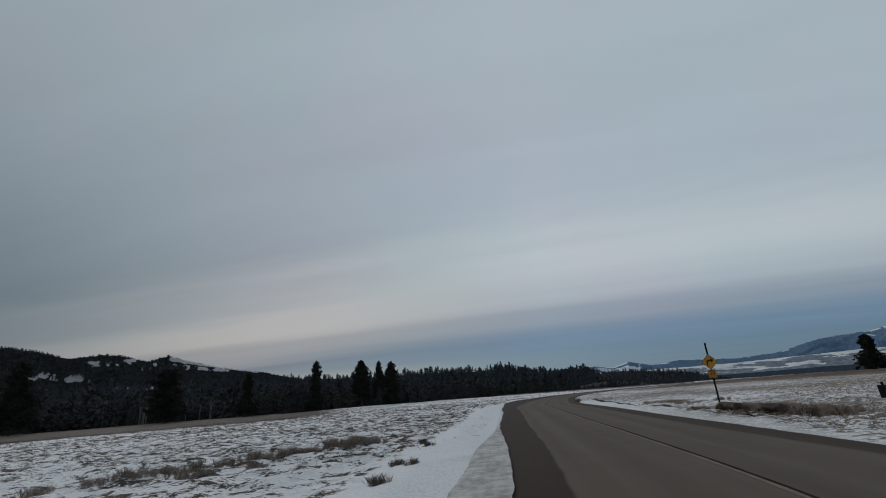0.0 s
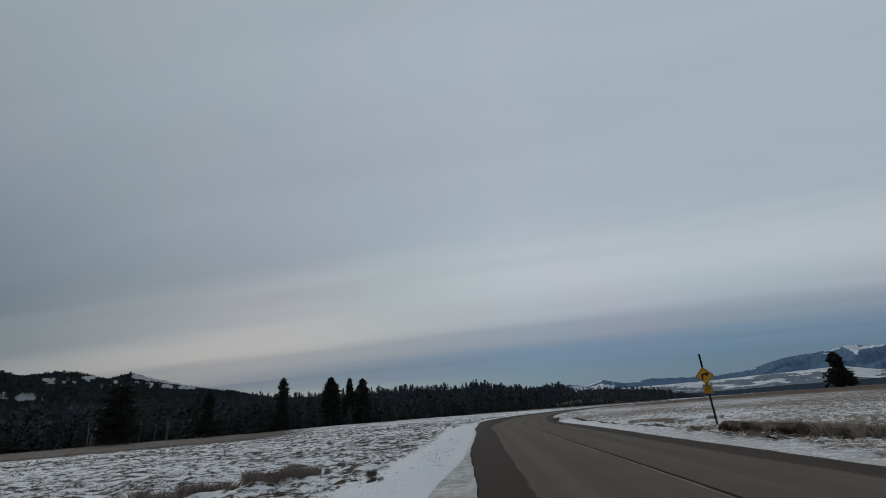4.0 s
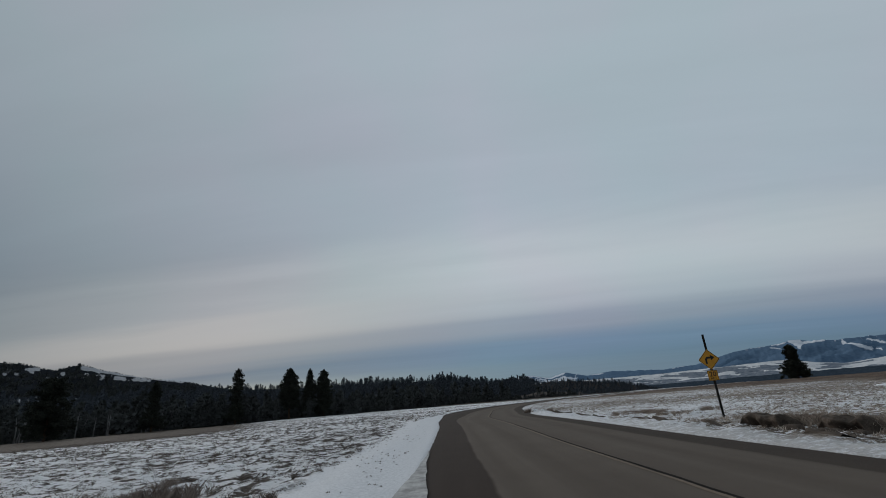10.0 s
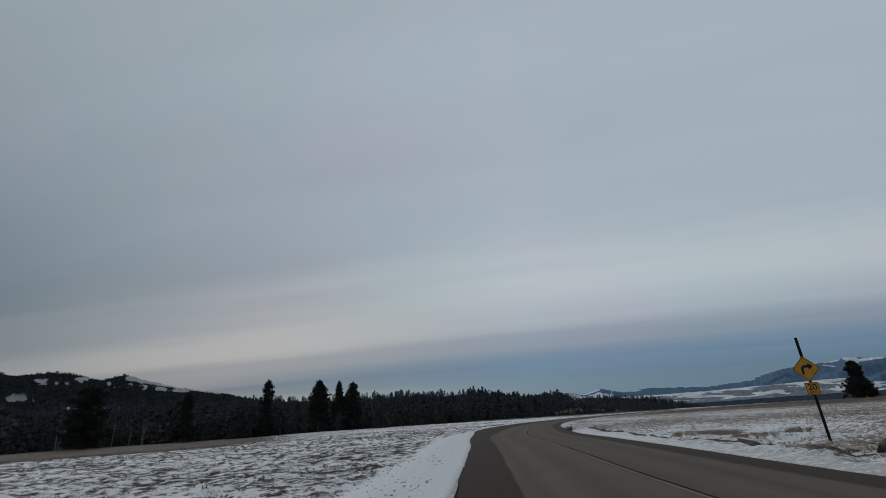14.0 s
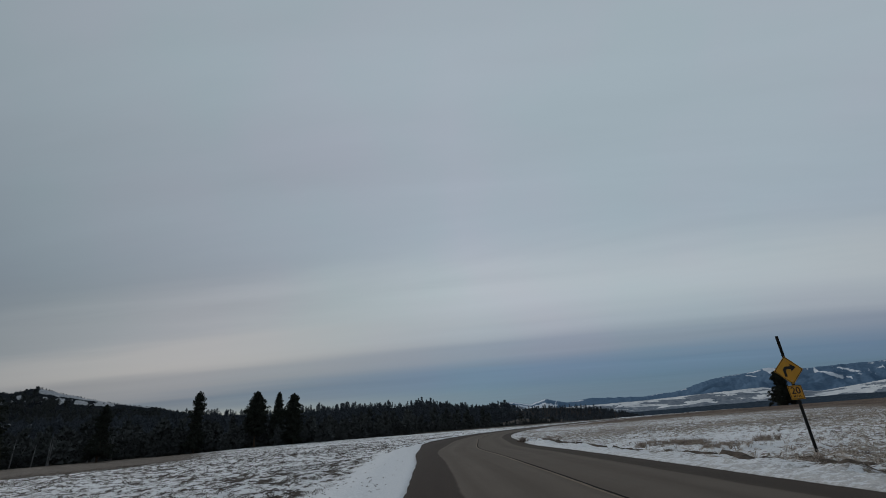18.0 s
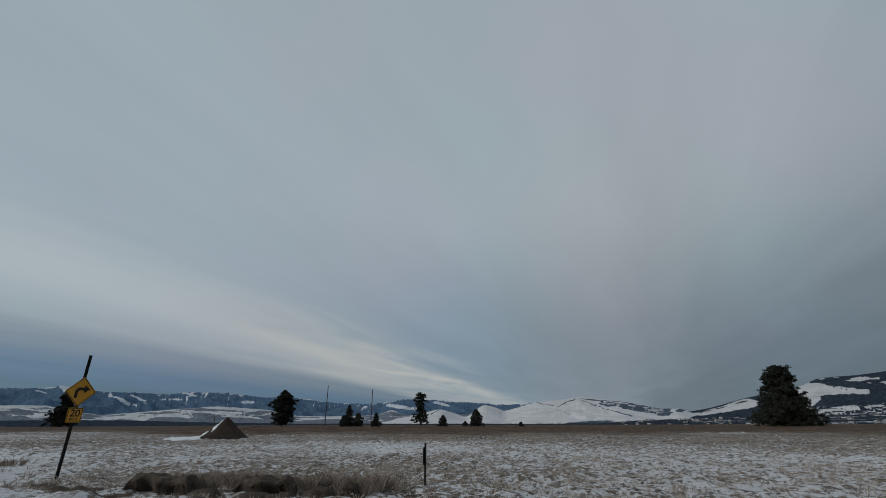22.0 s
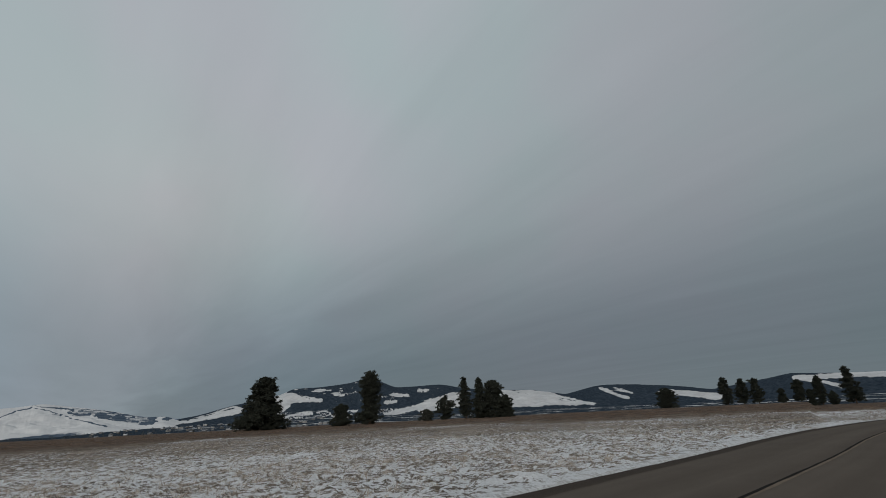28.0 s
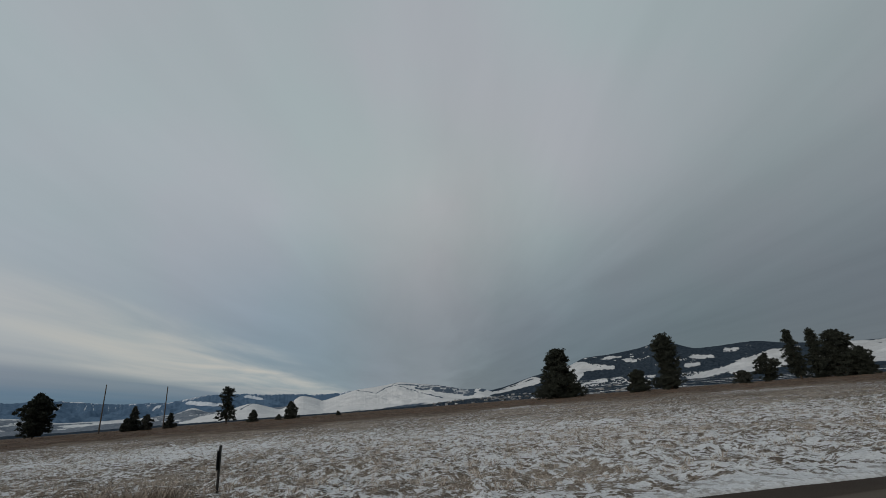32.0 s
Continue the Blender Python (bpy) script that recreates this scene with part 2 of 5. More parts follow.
def ground_material():
    """Snow over dry grass: the mesh carries how much of the ground is bare (bare), how smooth and
    packed the snow is (packed) and how dirty the slush is (slush)."""
    m, t, b = material("snowy_field", 0.9, 0.15)
    bare = carried_by(t, "bare")
    packed = carried_by(t, "packed")
    slush = carried_by(t, "slush")
    tawny = carried_by(t, "tawny")
    tuft = noise_at(t, 1.35, 6.0, 0.62)
    patch = noise_at(t, 0.16, 4.0, 0.6)
    tuft = mix(t, calc(t, "MINIMUM", tawny, 1.0), tuft, noise_at(t, 3.2, 6.0, 0.68))
    wide = noise_at(t, 0.02, 4.0, 0.6)
    crumb = noise_at(t, 8.5, 5.0, 0.7)
    n = calc(t, "MULTIPLY_ADD", tuft, 0.50, calc(t, "MULTIPLY_ADD", patch, 0.13, calc(t, "MULTIPLY", wide, 0.10)))
    n = calc(t, "MULTIPLY_ADD", crumb, 0.30, n)
    edge = calc(t, "SUBTRACT", calc(t, "MULTIPLY_ADD", bare, 0.72, n), 0.80)
    cover = calc(t, "MULTIPLY_ADD", edge, 22.0, 0.5)
    cover = calc(t, "MULTIPLY", node(t, "ShaderNodeClamp", Value=cover).outputs[0], calc(t, "SUBTRACT", 1.0, packed))
    fine = noise_at(t, 14.0, 4.0, 0.7)
    grass = ramp(t, calc(t, "MULTIPLY_ADD", fine, 0.6, calc(t, "MULTIPLY", patch, 0.4)),
                 [(0.36, (0.045, 0.034, 0.027)), (0.48, (0.15, 0.12, 0.095)), (0.62, (0.37, 0.32, 0.272))], False)
    stubble = ramp(t, fine, [(0.36, (0.022, 0.018, 0.016)), (0.62, (0.085, 0.068, 0.057))], False)
    russet = ramp(t, calc(t, "MULTIPLY_ADD", fine, 0.5, calc(t, "MULTIPLY", noise_at(t, 0.35, 4.0, 0.6, (1, 0.35, 1)), 0.5)),
                  [(0.36, (0.038, 0.026, 0.020)), (0.48, (0.088, 0.060, 0.044)), (0.64, (0.20, 0.140, 0.104))], False)
    grass = mix(t, calc(t, "MINIMUM", tawny, 1.0), stubble, grass)
    grass = mix(t, node(t, "ShaderNodeClamp", Value=calc(t, "SUBTRACT", tawny, 1.0)).outputs[0], grass, russet)
    snow = ramp(t, calc(t, "MULTIPLY_ADD", tuft, 0.6, calc(t, "MULTIPLY", fine, 0.4)),
                [(0.34, (0.62, 0.625, 0.645)), (0.58, (0.83, 0.84, 0.86))], False)
    dirty = ramp(t, noise_at(t, 3.0, 5.0, 0.65), [(0.35, (0.25, 0.235, 0.215)), (0.65, (0.45, 0.44, 0.42))], False)
    snow = mix(t, packed, snow, ramp(t, fine, [(0.35, (0.50, 0.515, 0.54)), (0.6, (0.66, 0.675, 0.70))], False))
    col = mix(t, cover, snow, grass)
    t.links.new(mix(t, slush, col, dirty), b.inputs["Base Color"])
    bumped(t, b, calc(t, "MULTIPLY", calc(t, "MULTIPLY_ADD", fine, 0.4, tuft), calc(t, "MULTIPLY_ADD", packed, -0.8, 1.0)), 0.75, 0.28)
    return m


def asphalt_material():
    """Worn asphalt: uv.x runs across the road in metres, uv.y along it."""
    m, t, b = material("asphalt", 0.88, 0.1)
    uv = node(t, "ShaderNodeTexCoord").outputs["UV"]
    sep = node(t, "ShaderNodeSeparateXYZ", Vector=uv).outputs
    stones = noise_at(t, 60.0, 3.0, 0.7)
    blot = noise_at(t, 0.5, 5.0, 0.6)
    long = node(t, "ShaderNodeTexNoise", Vector=node(t, "ShaderNodeMapping", Vector=uv, Scale=(1.6, 0.05, 1)).outputs[0],
                Scale=1.0, Detail=5.0, Roughness=0.6).outputs[0]
    wob = calc(t, "MULTIPLY_ADD", calc(t, "SUBTRACT", blot, 0.5), 0.22, sep[0])
    south = node(t, "ShaderNodeMapRange", Value=sep[1], From_Min=243.0, From_Max=256.0, To_Min=0.5, To_Max=0.0).outputs[0]
    wob = calc(t, "SUBTRACT", wob, calc(t, "MULTIPLY", south, node(t, "ShaderNodeClamp", Value=calc(t, "SUBTRACT", sep[0], 1.8)).outputs[0]))
    pos = calc(t, "DIVIDE", calc(t, "ADD", wob, 5.0), 10.0)
    side, dark, lane, track = (0.046, 0.035, 0.028), (0.035, 0.025, 0.020), (0.088, 0.071, 0.058), (0.104, 0.085, 0.070)
    base = ramp(t, pos, [(0.0, (0.040, 0.030, 0.025)), (0.10, dark), (0.193, dark), (0.200, track), (0.235, lane), (0.30, track), (0.37, lane), (0.475, track), (0.52, lane),
                         (0.60, track), (0.68, lane), (0.765, track), (0.781, lane), (0.789, side), (1.0, side)], False)
    v = calc(t, "MULTIPLY_ADD", stones, 0.35, calc(t, "MULTIPLY_ADD", long, 0.55, calc(t, "MULTIPLY", blot, 0.3)))
    v = calc(t, "ADD", v, 0.4)
    base = mix(t, 1.0, base, node(t, "ShaderNodeCombineXYZ", X=v, Y=v, Z=v).outputs[0], "MULTIPLY")
    t.links.new(base, b.inputs["Base Color"])
    bumped(t, b, stones, 0.4, 0.01)
    return m


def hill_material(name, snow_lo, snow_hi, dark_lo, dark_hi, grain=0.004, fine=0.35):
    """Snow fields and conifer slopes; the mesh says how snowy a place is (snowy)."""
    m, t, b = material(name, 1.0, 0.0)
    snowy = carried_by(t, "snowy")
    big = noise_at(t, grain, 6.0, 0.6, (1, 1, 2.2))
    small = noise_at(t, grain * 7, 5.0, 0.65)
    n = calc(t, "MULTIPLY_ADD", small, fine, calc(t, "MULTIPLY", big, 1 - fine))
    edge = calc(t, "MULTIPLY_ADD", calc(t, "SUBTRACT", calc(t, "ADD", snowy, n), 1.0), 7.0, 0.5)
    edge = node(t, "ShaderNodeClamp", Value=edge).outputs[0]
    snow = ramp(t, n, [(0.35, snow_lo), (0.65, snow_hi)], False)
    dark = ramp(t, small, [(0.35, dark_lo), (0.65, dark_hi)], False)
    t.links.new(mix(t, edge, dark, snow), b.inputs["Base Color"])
    return m


GROUND = ground_material()
ASPHALT = asphalt_material()
# Distance haze is put into the range's blue slopes and bluish snow.
HAZED_RANGE = hill_material("hazed_range", (0.40, 0.45, 0.52), (0.66, 0.69, 0.74), (0.070, 0.120, 0.190), (0.105, 0.165, 0.245), 0.009)
# Foothills, white hill, wooded slopes: blue-grey haze is mixed into the dark tones.
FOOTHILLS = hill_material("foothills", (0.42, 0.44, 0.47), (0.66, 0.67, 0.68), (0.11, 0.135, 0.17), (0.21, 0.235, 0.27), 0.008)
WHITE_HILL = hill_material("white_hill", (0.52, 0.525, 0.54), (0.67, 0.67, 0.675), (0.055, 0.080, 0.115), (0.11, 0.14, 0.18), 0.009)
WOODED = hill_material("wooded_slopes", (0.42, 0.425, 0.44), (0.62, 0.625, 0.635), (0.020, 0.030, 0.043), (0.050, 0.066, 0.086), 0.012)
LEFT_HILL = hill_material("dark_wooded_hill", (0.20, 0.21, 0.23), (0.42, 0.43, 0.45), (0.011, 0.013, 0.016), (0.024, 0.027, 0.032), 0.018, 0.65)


# ---- mesh helpers ----
def mesh_of(name, verts, faces, mat, smooth=False):
    me = bpy.data.meshes.new(name)
    verts, faces = np.asarray(verts, np.float32), np.asarray(faces, np.int32)
    k = faces.shape[1]
    me.vertices.add(len(verts))
    me.vertices.foreach_set("co", verts.ravel())
    me.loops.add(faces.size)
    me.loops.foreach_set("vertex_index", faces.ravel())
    me.polygons.add(len(faces))
    me.polygons.foreach_set("loop_start", np.arange(0, faces.size, k, dtype=np.int32))
    me.polygons.foreach_set("use_smooth", np.full(len(faces), smooth))
    me.update(calc_edges=True)
    me.materials.append(mat)
    return me


def attribute(me, name, values):
    me.attributes.new(name, "FLOAT", "POINT").data.foreach_set("value", np.asarray(values, np.float32))


def part(name, data, parent, label="", m=None):
    ob = new(name, data)
    ob.parent = parent
    if m is not None:
        ob.matrix_local = m
    return tagged(ob, label)


def bm_mesh(name, bm, mat, smooth=False):
    me = bpy.data.meshes.new(name)
    bmesh.ops.recalc_face_normals(bm, faces=bm.faces)
    bm.to_mesh(me)
    bm.free()
    me.materials.append(mat)
    if smooth:
        me.polygons.foreach_set("use_smooth", np.full(len(me.polygons), True))
    return me


def grid_faces(rows, cols, wrap=False):
    i = np.arange(rows - 1)[:, None] * cols
    j = np.arange(cols if wrap else cols - 1)[None]
    k = (j + 1) % cols
    return np.stack([i + j, i + k, i + cols + k, i + cols + j], -1).reshape(-1, 4)


def hashed(ix, iy, seed):
    h = (ix.astype(np.int64) * 374761393 + iy.astype(np.int64) * 668265263 + seed * 974634777) & 0x7FFFFFFF
    h = ((h ^ (h >> 13)) * 1274126177) & 0x7FFFFFFF
    return ((h ^ (h >> 16)) & 0xFFFF) / 65535.0


def vnoise(x, y, seed=0):
    ix, iy = np.floor(x), np.floor(y)
    fx, fy = x - ix, y - iy
    fx, fy = fx * fx * (3 - 2 * fx), fy * fy * (3 - 2 * fy)
    a, b = hashed(ix, iy, seed), hashed(ix + 1, iy, seed)
    c, d = hashed(ix, iy + 1, seed), hashed(ix + 1, iy + 1, seed)
    return (a * (1 - fx) + b * fx) * (1 - fy) + (c * (1 - fx) + d * fx) * fy


def fbm(x, y, seed=0, octaves=4):
    return sum(vnoise(x * 2**k, y * 2**k, seed + k) * 0.5**k for k in range(octaves)) / (2 - 2.0 ** (1 - octaves))


def step(a, b, x):
    u = np.clip((x - a) / (b - a), 0, 1)
    return u * u * (3 - 2 * u)


# ---- the road's line ----
KNOTS = np.array([(-180, -330), (-100, -215), (-55, -145), (-22, -82), (-6.6, -42), (-2.8, -30), (-0.3, -20), (1.4, -12), (2.75, -4), (4.12, 3), (5.12, 8), (5.92, 13), (6.66, 18),
                  (7.5, 24), (8.6, 31), (9.95, 40), (11.3, 50), (13.8, 60), (18.6, 77), (25.5, 94), (36, 110), (52, 126), (75, 144), (110, 168), (170, 205), (260, 255)], float)


def spline(p, n=14):
    out = []
    for i in range(1, len(p) - 2):
        a, b, c, d = p[i - 1 : i + 3]
        u = np.linspace(0, 1, n, endpoint=False)[:, None]
        out.append(0.5 * (2 * b + (c - a) * u + (2 * a - 5 * b + 4 * c - d) * u**2 + (3 * b - a - 3 * c + d) * u**3))
    return np.concatenate(out + [p[-2:-1]])


LINE = spline(KNOTS)
AHEAD = np.gradient(LINE, axis=0)
AHEAD /= np.linalg.norm(AHEAD, axis=1, keepdims=True)
RIGHT = np.stack([AHEAD[:, 1], -AHEAD[:, 0]], 1)
RUN = np.r_[0, np.cumsum(np.linalg.norm(np.diff(LINE, axis=0), axis=1))]
EDGE_L, EDGE_R = -4.53, 3.95


def edge_left(y):
    """The asphalt's outer edge, which widens to an apron outside the bend."""
    return EDGE_L - 2.8 * step(46, 82, y) * step(150, 108, y)


def beside(x, y):
    """How far right of the road's middle a place lies, by the nearest piece of its line."""
    out = np.full(x.shape, 1e3)
    near = np.where((np.abs(x) < 280) & (np.abs(y) < 330))[0]
    for i in range(0, len(near), 20000):
        k = near[i : i + 20000]
        dx, dy = x[k, None] - LINE[None, :, 0], y[k, None] - LINE[None, :, 1]
        j = np.argmin(dx * dx + dy * dy, 1)
        r = np.arange(len(k))
        side = dx[r, j] * RIGHT[j, 0] + dy[r, j] * RIGHT[j, 1]
        gone = np.abs(dx[r, j] * AHEAD[j, 0] + dy[r, j] * AHEAD[j, 1])
        out[k] = np.where(gone < 4, side, np.sign(side) * np.hypot(dx[r, j], dy[r, j]))
    return out


# ---- the lie of the land ----
HOME = np.array([3.0, 15.0])


def heading(x, y):
    return np.degrees(np.arctan2(x - HOME[0], y - HOME[1]))


def land(x, y, side=None):
    """The ground's height: a flat bench round the road, which falls away at its rim to a wide plain."""
    r, az = np.hypot(x - HOME[0], y - HOME[1]), heading(x, y)
    south = step(90, 170, np.abs(az)) * (az > 0)
    z = 0.45 * step(60, 160, r) + south * 0.9 * step(60, 220, r)
    west = step(-8, -25, az)
    z = z - west * 0.5 * step(25, 110, r)
    z = z - (7.5 + z) * step(235, 420, r)
    wood = step(-75, -50, az) * step(34, 20, az)
    z = z + wood * 14 * step(330, 620, r)
    return z


def relief(x, y, s, r):
    """Hummocks, ditches and ploughed banks beside the road, over the lie of the land."""
    off = np.where(s < 0, edge_left(y) - s, s - EDGE_R)
    rough = np.where(s > 0, step(0.2, 1.4, off), step(1.8, 4.0, off)) * step(260, 60, r)
    z = rough * (0.16 * (fbm(x * 0.35, y * 0.35, 3) - 0.5) + np.where(s > 0, 0.42, 0.34) * (fbm(x * 1.3, y * 1.3, 9, 3) - 0.5))
    z = z - np.where(s > 0, 0.16, 0.10) * step(0.6, 4.0, off) * step(90, 40, off)
    bank = np.exp(-((off - np.where(s < 0, 1.9, 1.1)) / 0.75) ** 2) * 0.10 * (0.5 + fbm(x * 0.5, y * 0.5, 21, 3))
    return z + np.where(off > 0, bank, 0) - 0.14 * step(0.25, -0.25, off) * (r < 330)


def ground():
    rings = np.r_[0.5, 2.0, 4.0 * 1.011 ** np.arange(0, 274), 80 * 1.03 ** np.arange(0, 139)]
    cols = 720
    a = np.linspace(0, 2 * np.pi, cols, endpoint=False)
    x = (HOME[0] + rings[:, None] * np.sin(a)).ravel()
    y = (HOME[1] + rings[:, None] * np.cos(a)).ravel()
    r, az = np.hypot(x - HOME[0], y - HOME[1]), heading(x, y)
    s = beside(x, y)
    z = land(x, y)
    off = np.where(s < 0, edge_left(y) - s, s - EDGE_R)  # metres outside the asphalt
    z = z + relief(x, y, s, r)
    me = mesh_of("ground", np.stack([x, y, z], 1), grid_faces(len(rings), cols, True)[:, ::-1], GROUND, True)
    patch = fbm(x * 0.05, y * 0.05, 31)
    right = s > 0
    bare = np.where(right, 0.39 + 0.16 * (patch - 0.5) + 0.06 * step(30, 60, r) - 0.035 * step(52, 40, az), 0.37 + 0.08 * (patch - 0.5))
    rim = np.where(right, step(64, 92, r + 30 * (patch - 0.5) - 46 * step(60, 47, az) - 22 * step(105, 125, az)), step(82, 104, r) * step(-12, -32, az))
    streaks = fbm(np.log(r + 1) * 55, az * 0.12, 35, 3)
    bare = bare * (1 - rim) + (1.06 - 0.55 * step(0.56, 0.72, streaks) * step(110, 75, r)) * rim
    tawny = right * 1.0 + rim * right + 0.12 * rim * ~right
    woods = step(178, 190, r) * step(31, 27, az) * step(-88, -84, az) * (~right | (r > 235))
    bare, tawny = bare * (1 - woods) + 1.3 * woods, tawny * (1 - woods)
    bare += 0.25 * step(260, 420, r)
    strip = np.where(right, step(1.6, 0.7, (off + 2.0 * (fbm(x * 0.6, y * 0.6, 41, 4) - 0.5)) / (0.45 + 0.55 * step(6, 20, y))), step(3.45, 3.1, off + 0.8 * (fbm(x * 0.6, y * 0.6, 43, 3) - 0.5)))
    packed = strip * (off > -0.5) * (r < 330) * np.where(right, 0.55, 1.0)
    slush = np.where(right, step(0.22, 0.02, off) * 0.6, 0.0) * (r < 330)
    for name, v in (("bare", bare), ("packed", packed), ("slush", slush), ("tawny", tawny)):
        attribute(me, name, v)
    return tagged(new("ground", me), "wide frozen field with thin snow over dry grass", "ground", kind="structure")


def ribbon(name, lo, hi, height, mat, k0=0, k1=None, steps=24, ragged=0.0, seed=5, creep=0.0, apron=False):
    """A strip along the road from lo to hi metres right of its middle."""
    k1 = len(LINE) if k1 is None else k1
    p, side, run = LINE[k0:k1], RIGHT[k0:k1], RUN[k0:k1]
    w = np.linspace(lo, hi, steps)
    d = np.repeat(w[None], len(p), 0)
    if apron:
        d = np.where(d < -2, d + (edge_left(p[:, 1]) - EDGE_L)[:, None] * (-2 - d) / (-2 - lo), d)
    if ragged:
        d[:, 0] += ragged * (fbm(run * 1.1, run * 0, seed) - 0.5)
        d[:, -1] += ragged * (fbm(run * 1.1, run * 0, seed + 9) - 0.5)
    d[:, -1] += creep * step(24, 7, p[:, 1])
    if creep:
        d = d[:, -1:] + (d - d[:, -1:]) * (0.08 + 0.92 * step(25, 13, p[:, 1]))[:, None]
    xy = p[:, None] + d[..., None] * side[:, None]
    z = height - 0.012 * np.minimum(np.abs(d), 4.4) + land(xy[..., 0], xy[..., 1])
    me = mesh_of(name, np.concatenate([xy, z[..., None]], -1).reshape(-1, 3), grid_faces(len(p), steps)[:, ::-1], mat, True)
    uv = me.uv_layers.new(name="across")
    idx = np.empty(len(me.loops), np.int32)
    me.loops.foreach_get("vertex_index", idx)
    co = np.stack([d, np.repeat(run[:, None], steps, 1)], -1).reshape(-1, 2)
    uv.data.foreach_set("uv", co[idx].astype(np.float32).ravel())
    return me


ground()
road = tagged(new("road", ribbon("road", EDGE_L, EDGE_R, 0.05, ASPHALT, ragged=0.12, apron=True)),
              "worn grey-brown two-lane asphalt road curving to the right", "road", kind="structure")
SEAM = speckled("seam_tar", (0.010, 0.009, 0.008), (0.022, 0.019, 0.017), 3, 0.95, 0.05)
PAINT = speckled("worn_paint", (0.12, 0.092, 0.07), (0.20, 0.155, 0.115), 3, 0.9)
part("seam", ribbon("seam", -0.042, 0.042, 0.056, SEAM, steps=2, ragged=0.05), road, "dark tar seam along the road's middle")
part("centre_line", ribbon("centre_line", -0.125, -0.050, 0.056, PAINT, steps=2, ragged=0.05, seed=8), road, "worn pale yellow centre line")


def slush_material():
    """Frozen grey slush, streaked along the road."""
    m, t, b = material("frozen_slush", 0.6, 0.3)
    uv = node(t, "ShaderNodeTexCoord").outputs["UV"]
    lines = node(t, "ShaderNodeTexNoise", Vector=node(t, "ShaderNodeMapping", Vector=uv, Scale=(5, 0.6, 1)).outputs[0], Scale=1.0, Detail=5.0).outputs[0]
    n = calc(t, "MULTIPLY_ADD", noise_at(t, 2.2, 6.0, 0.7), 0.65, calc(t, "MULTIPLY", lines, 0.35))
    t.links.new(ramp(t, n, [(0.40, (0.20, 0.196, 0.190)), (0.51, (0.34, 0.336, 0.330)), (0.62, (0.47, 0.467, 0.460))], False), b.inputs["Base Color"])
    bumped(t, b, n, 0.6, 0.03)
    return m


SLUSH = slush_material()
tagged(new("slush_verge", ribbon("slush_verge", EDGE_L - 0.62, EDGE_L + 0.03, 0.085, SLUSH, k1=int(np.argmax(LINE[:, 1] > 25)), steps=11, ragged=0.10, seed=15, creep=0.48)),
       "strip of frozen grey slush along the asphalt's edge", "slush", kind="structure")


# ---- hills ----
def bar(a, e, a0, e0, a1, e1, w0, w1=None, soft=0.12, warp=0.5):
    """1 along a tapered streak between two places on a slope (heading, height in degrees), 0 outside."""
    a, e = (a + warp * (0.8 * (fbm(a * 0.9, e * 1.8, 201) - 0.5) + 0.5 * (fbm(a * 3, e * 5, 207, 3) - 0.5)),
            e + warp * (0.5 * (fbm(a * 0.9, e * 1.8, 203) - 0.5) + 0.3 * (fbm(a * 3, e * 5, 205, 3) - 0.5)))
    w1 = w0 if w1 is None else w1
    dx, dy = a1 - a0, (e1 - e0) * 2
    t = np.clip(((a - a0) * dx + (e - e0) * 2 * dy) / (dx * dx + dy * dy), 0, 1)
    d = np.hypot(a - a0 - t * dx, (e - e0) * 2 - t * dy)
    return step(soft, -soft, d - (w0 + (w1 - w0) * t))


def hill_range(name, label, mat, prof, dist, depth, foot_el, snowy, seed, cols=400, rows=40, wiggle=0.05, gully=0.25, scale=0.16):
    """A range of hills seen from the bench: prof gives the ridge's height in degrees by heading."""
    az = np.linspace(prof[0][0], prof[-1][0], cols)
    p = np.array(prof, float)
    soft = np.linspace(-1, 1, 9) * 0.45
    el = np.mean([np.interp(az + q, p[:, 0], p[:, 1]) for q in soft], 0)
    el = el + wiggle * (fbm(az * 1.6, az * 0, seed) - 0.5) + wiggle * 0.6 * (fbm(az * 7, az * 0, seed + 3, 3) - 0.5)
    u = np.linspace(0, 1.35, rows)[:, None]
    ridge = dist + depth * (fbm(az * 0.12, az * 0, seed + 5) - 0.5) * 0.3
    r = ridge - depth * (1 - u)
    top = np.tan(np.radians(el)) * ridge
    base = np.tan(np.radians(foot_el)) * (ridge - depth)
    x, y = HOME[0] + r * np.sin(np.radians(az)), HOME[1] + r * np.cos(np.radians(az))
    cut = fbm(x / (depth * scale), y / (depth * scale), seed + 7, 5)
    lift = np.where(u < 1, u ** 0.9, 1 - (u - 1) * 1.4)
    lift = lift - gully * (1 - np.abs(2 * cut - 1)) ** 2 * np.clip(4 * u * (1 - u), 0, 1)
    z = 1.6 + base + (top - base) * lift
    me = mesh_of(name, np.stack([x, y, z + 0 * x], -1).reshape(-1, 3), grid_faces(rows, cols)[:, ::-1], mat, True)
    rise_of = np.degrees(np.arctan2(z - 1.6, r)) + 0.10 * (cut - 0.5)
    attribute(me, "snowy", snowy(az[None] + 0 * u + 0.8 * (cut - 0.5), rise_of, u + 0 * az[None], cut).ravel())
    return tagged(new(name, me), label, "hills", kind="structure")


WEST = np.array([(-75, 5.0), (-60, 6.2), (-50, 7.0), (-43.6, 7.10), (-41.2, 6.8), (-38.7, 6.05), (-36.2, 6.5), (-34.6, 6.35), (-32.3, 5.7),
            (-30.5, 6.35), (-28.2, 5.62), (-23.9, 4.65), (-20.6, 4.15), (-18.4, 3.6), (-12, 2.6), (-4, 2)], float)


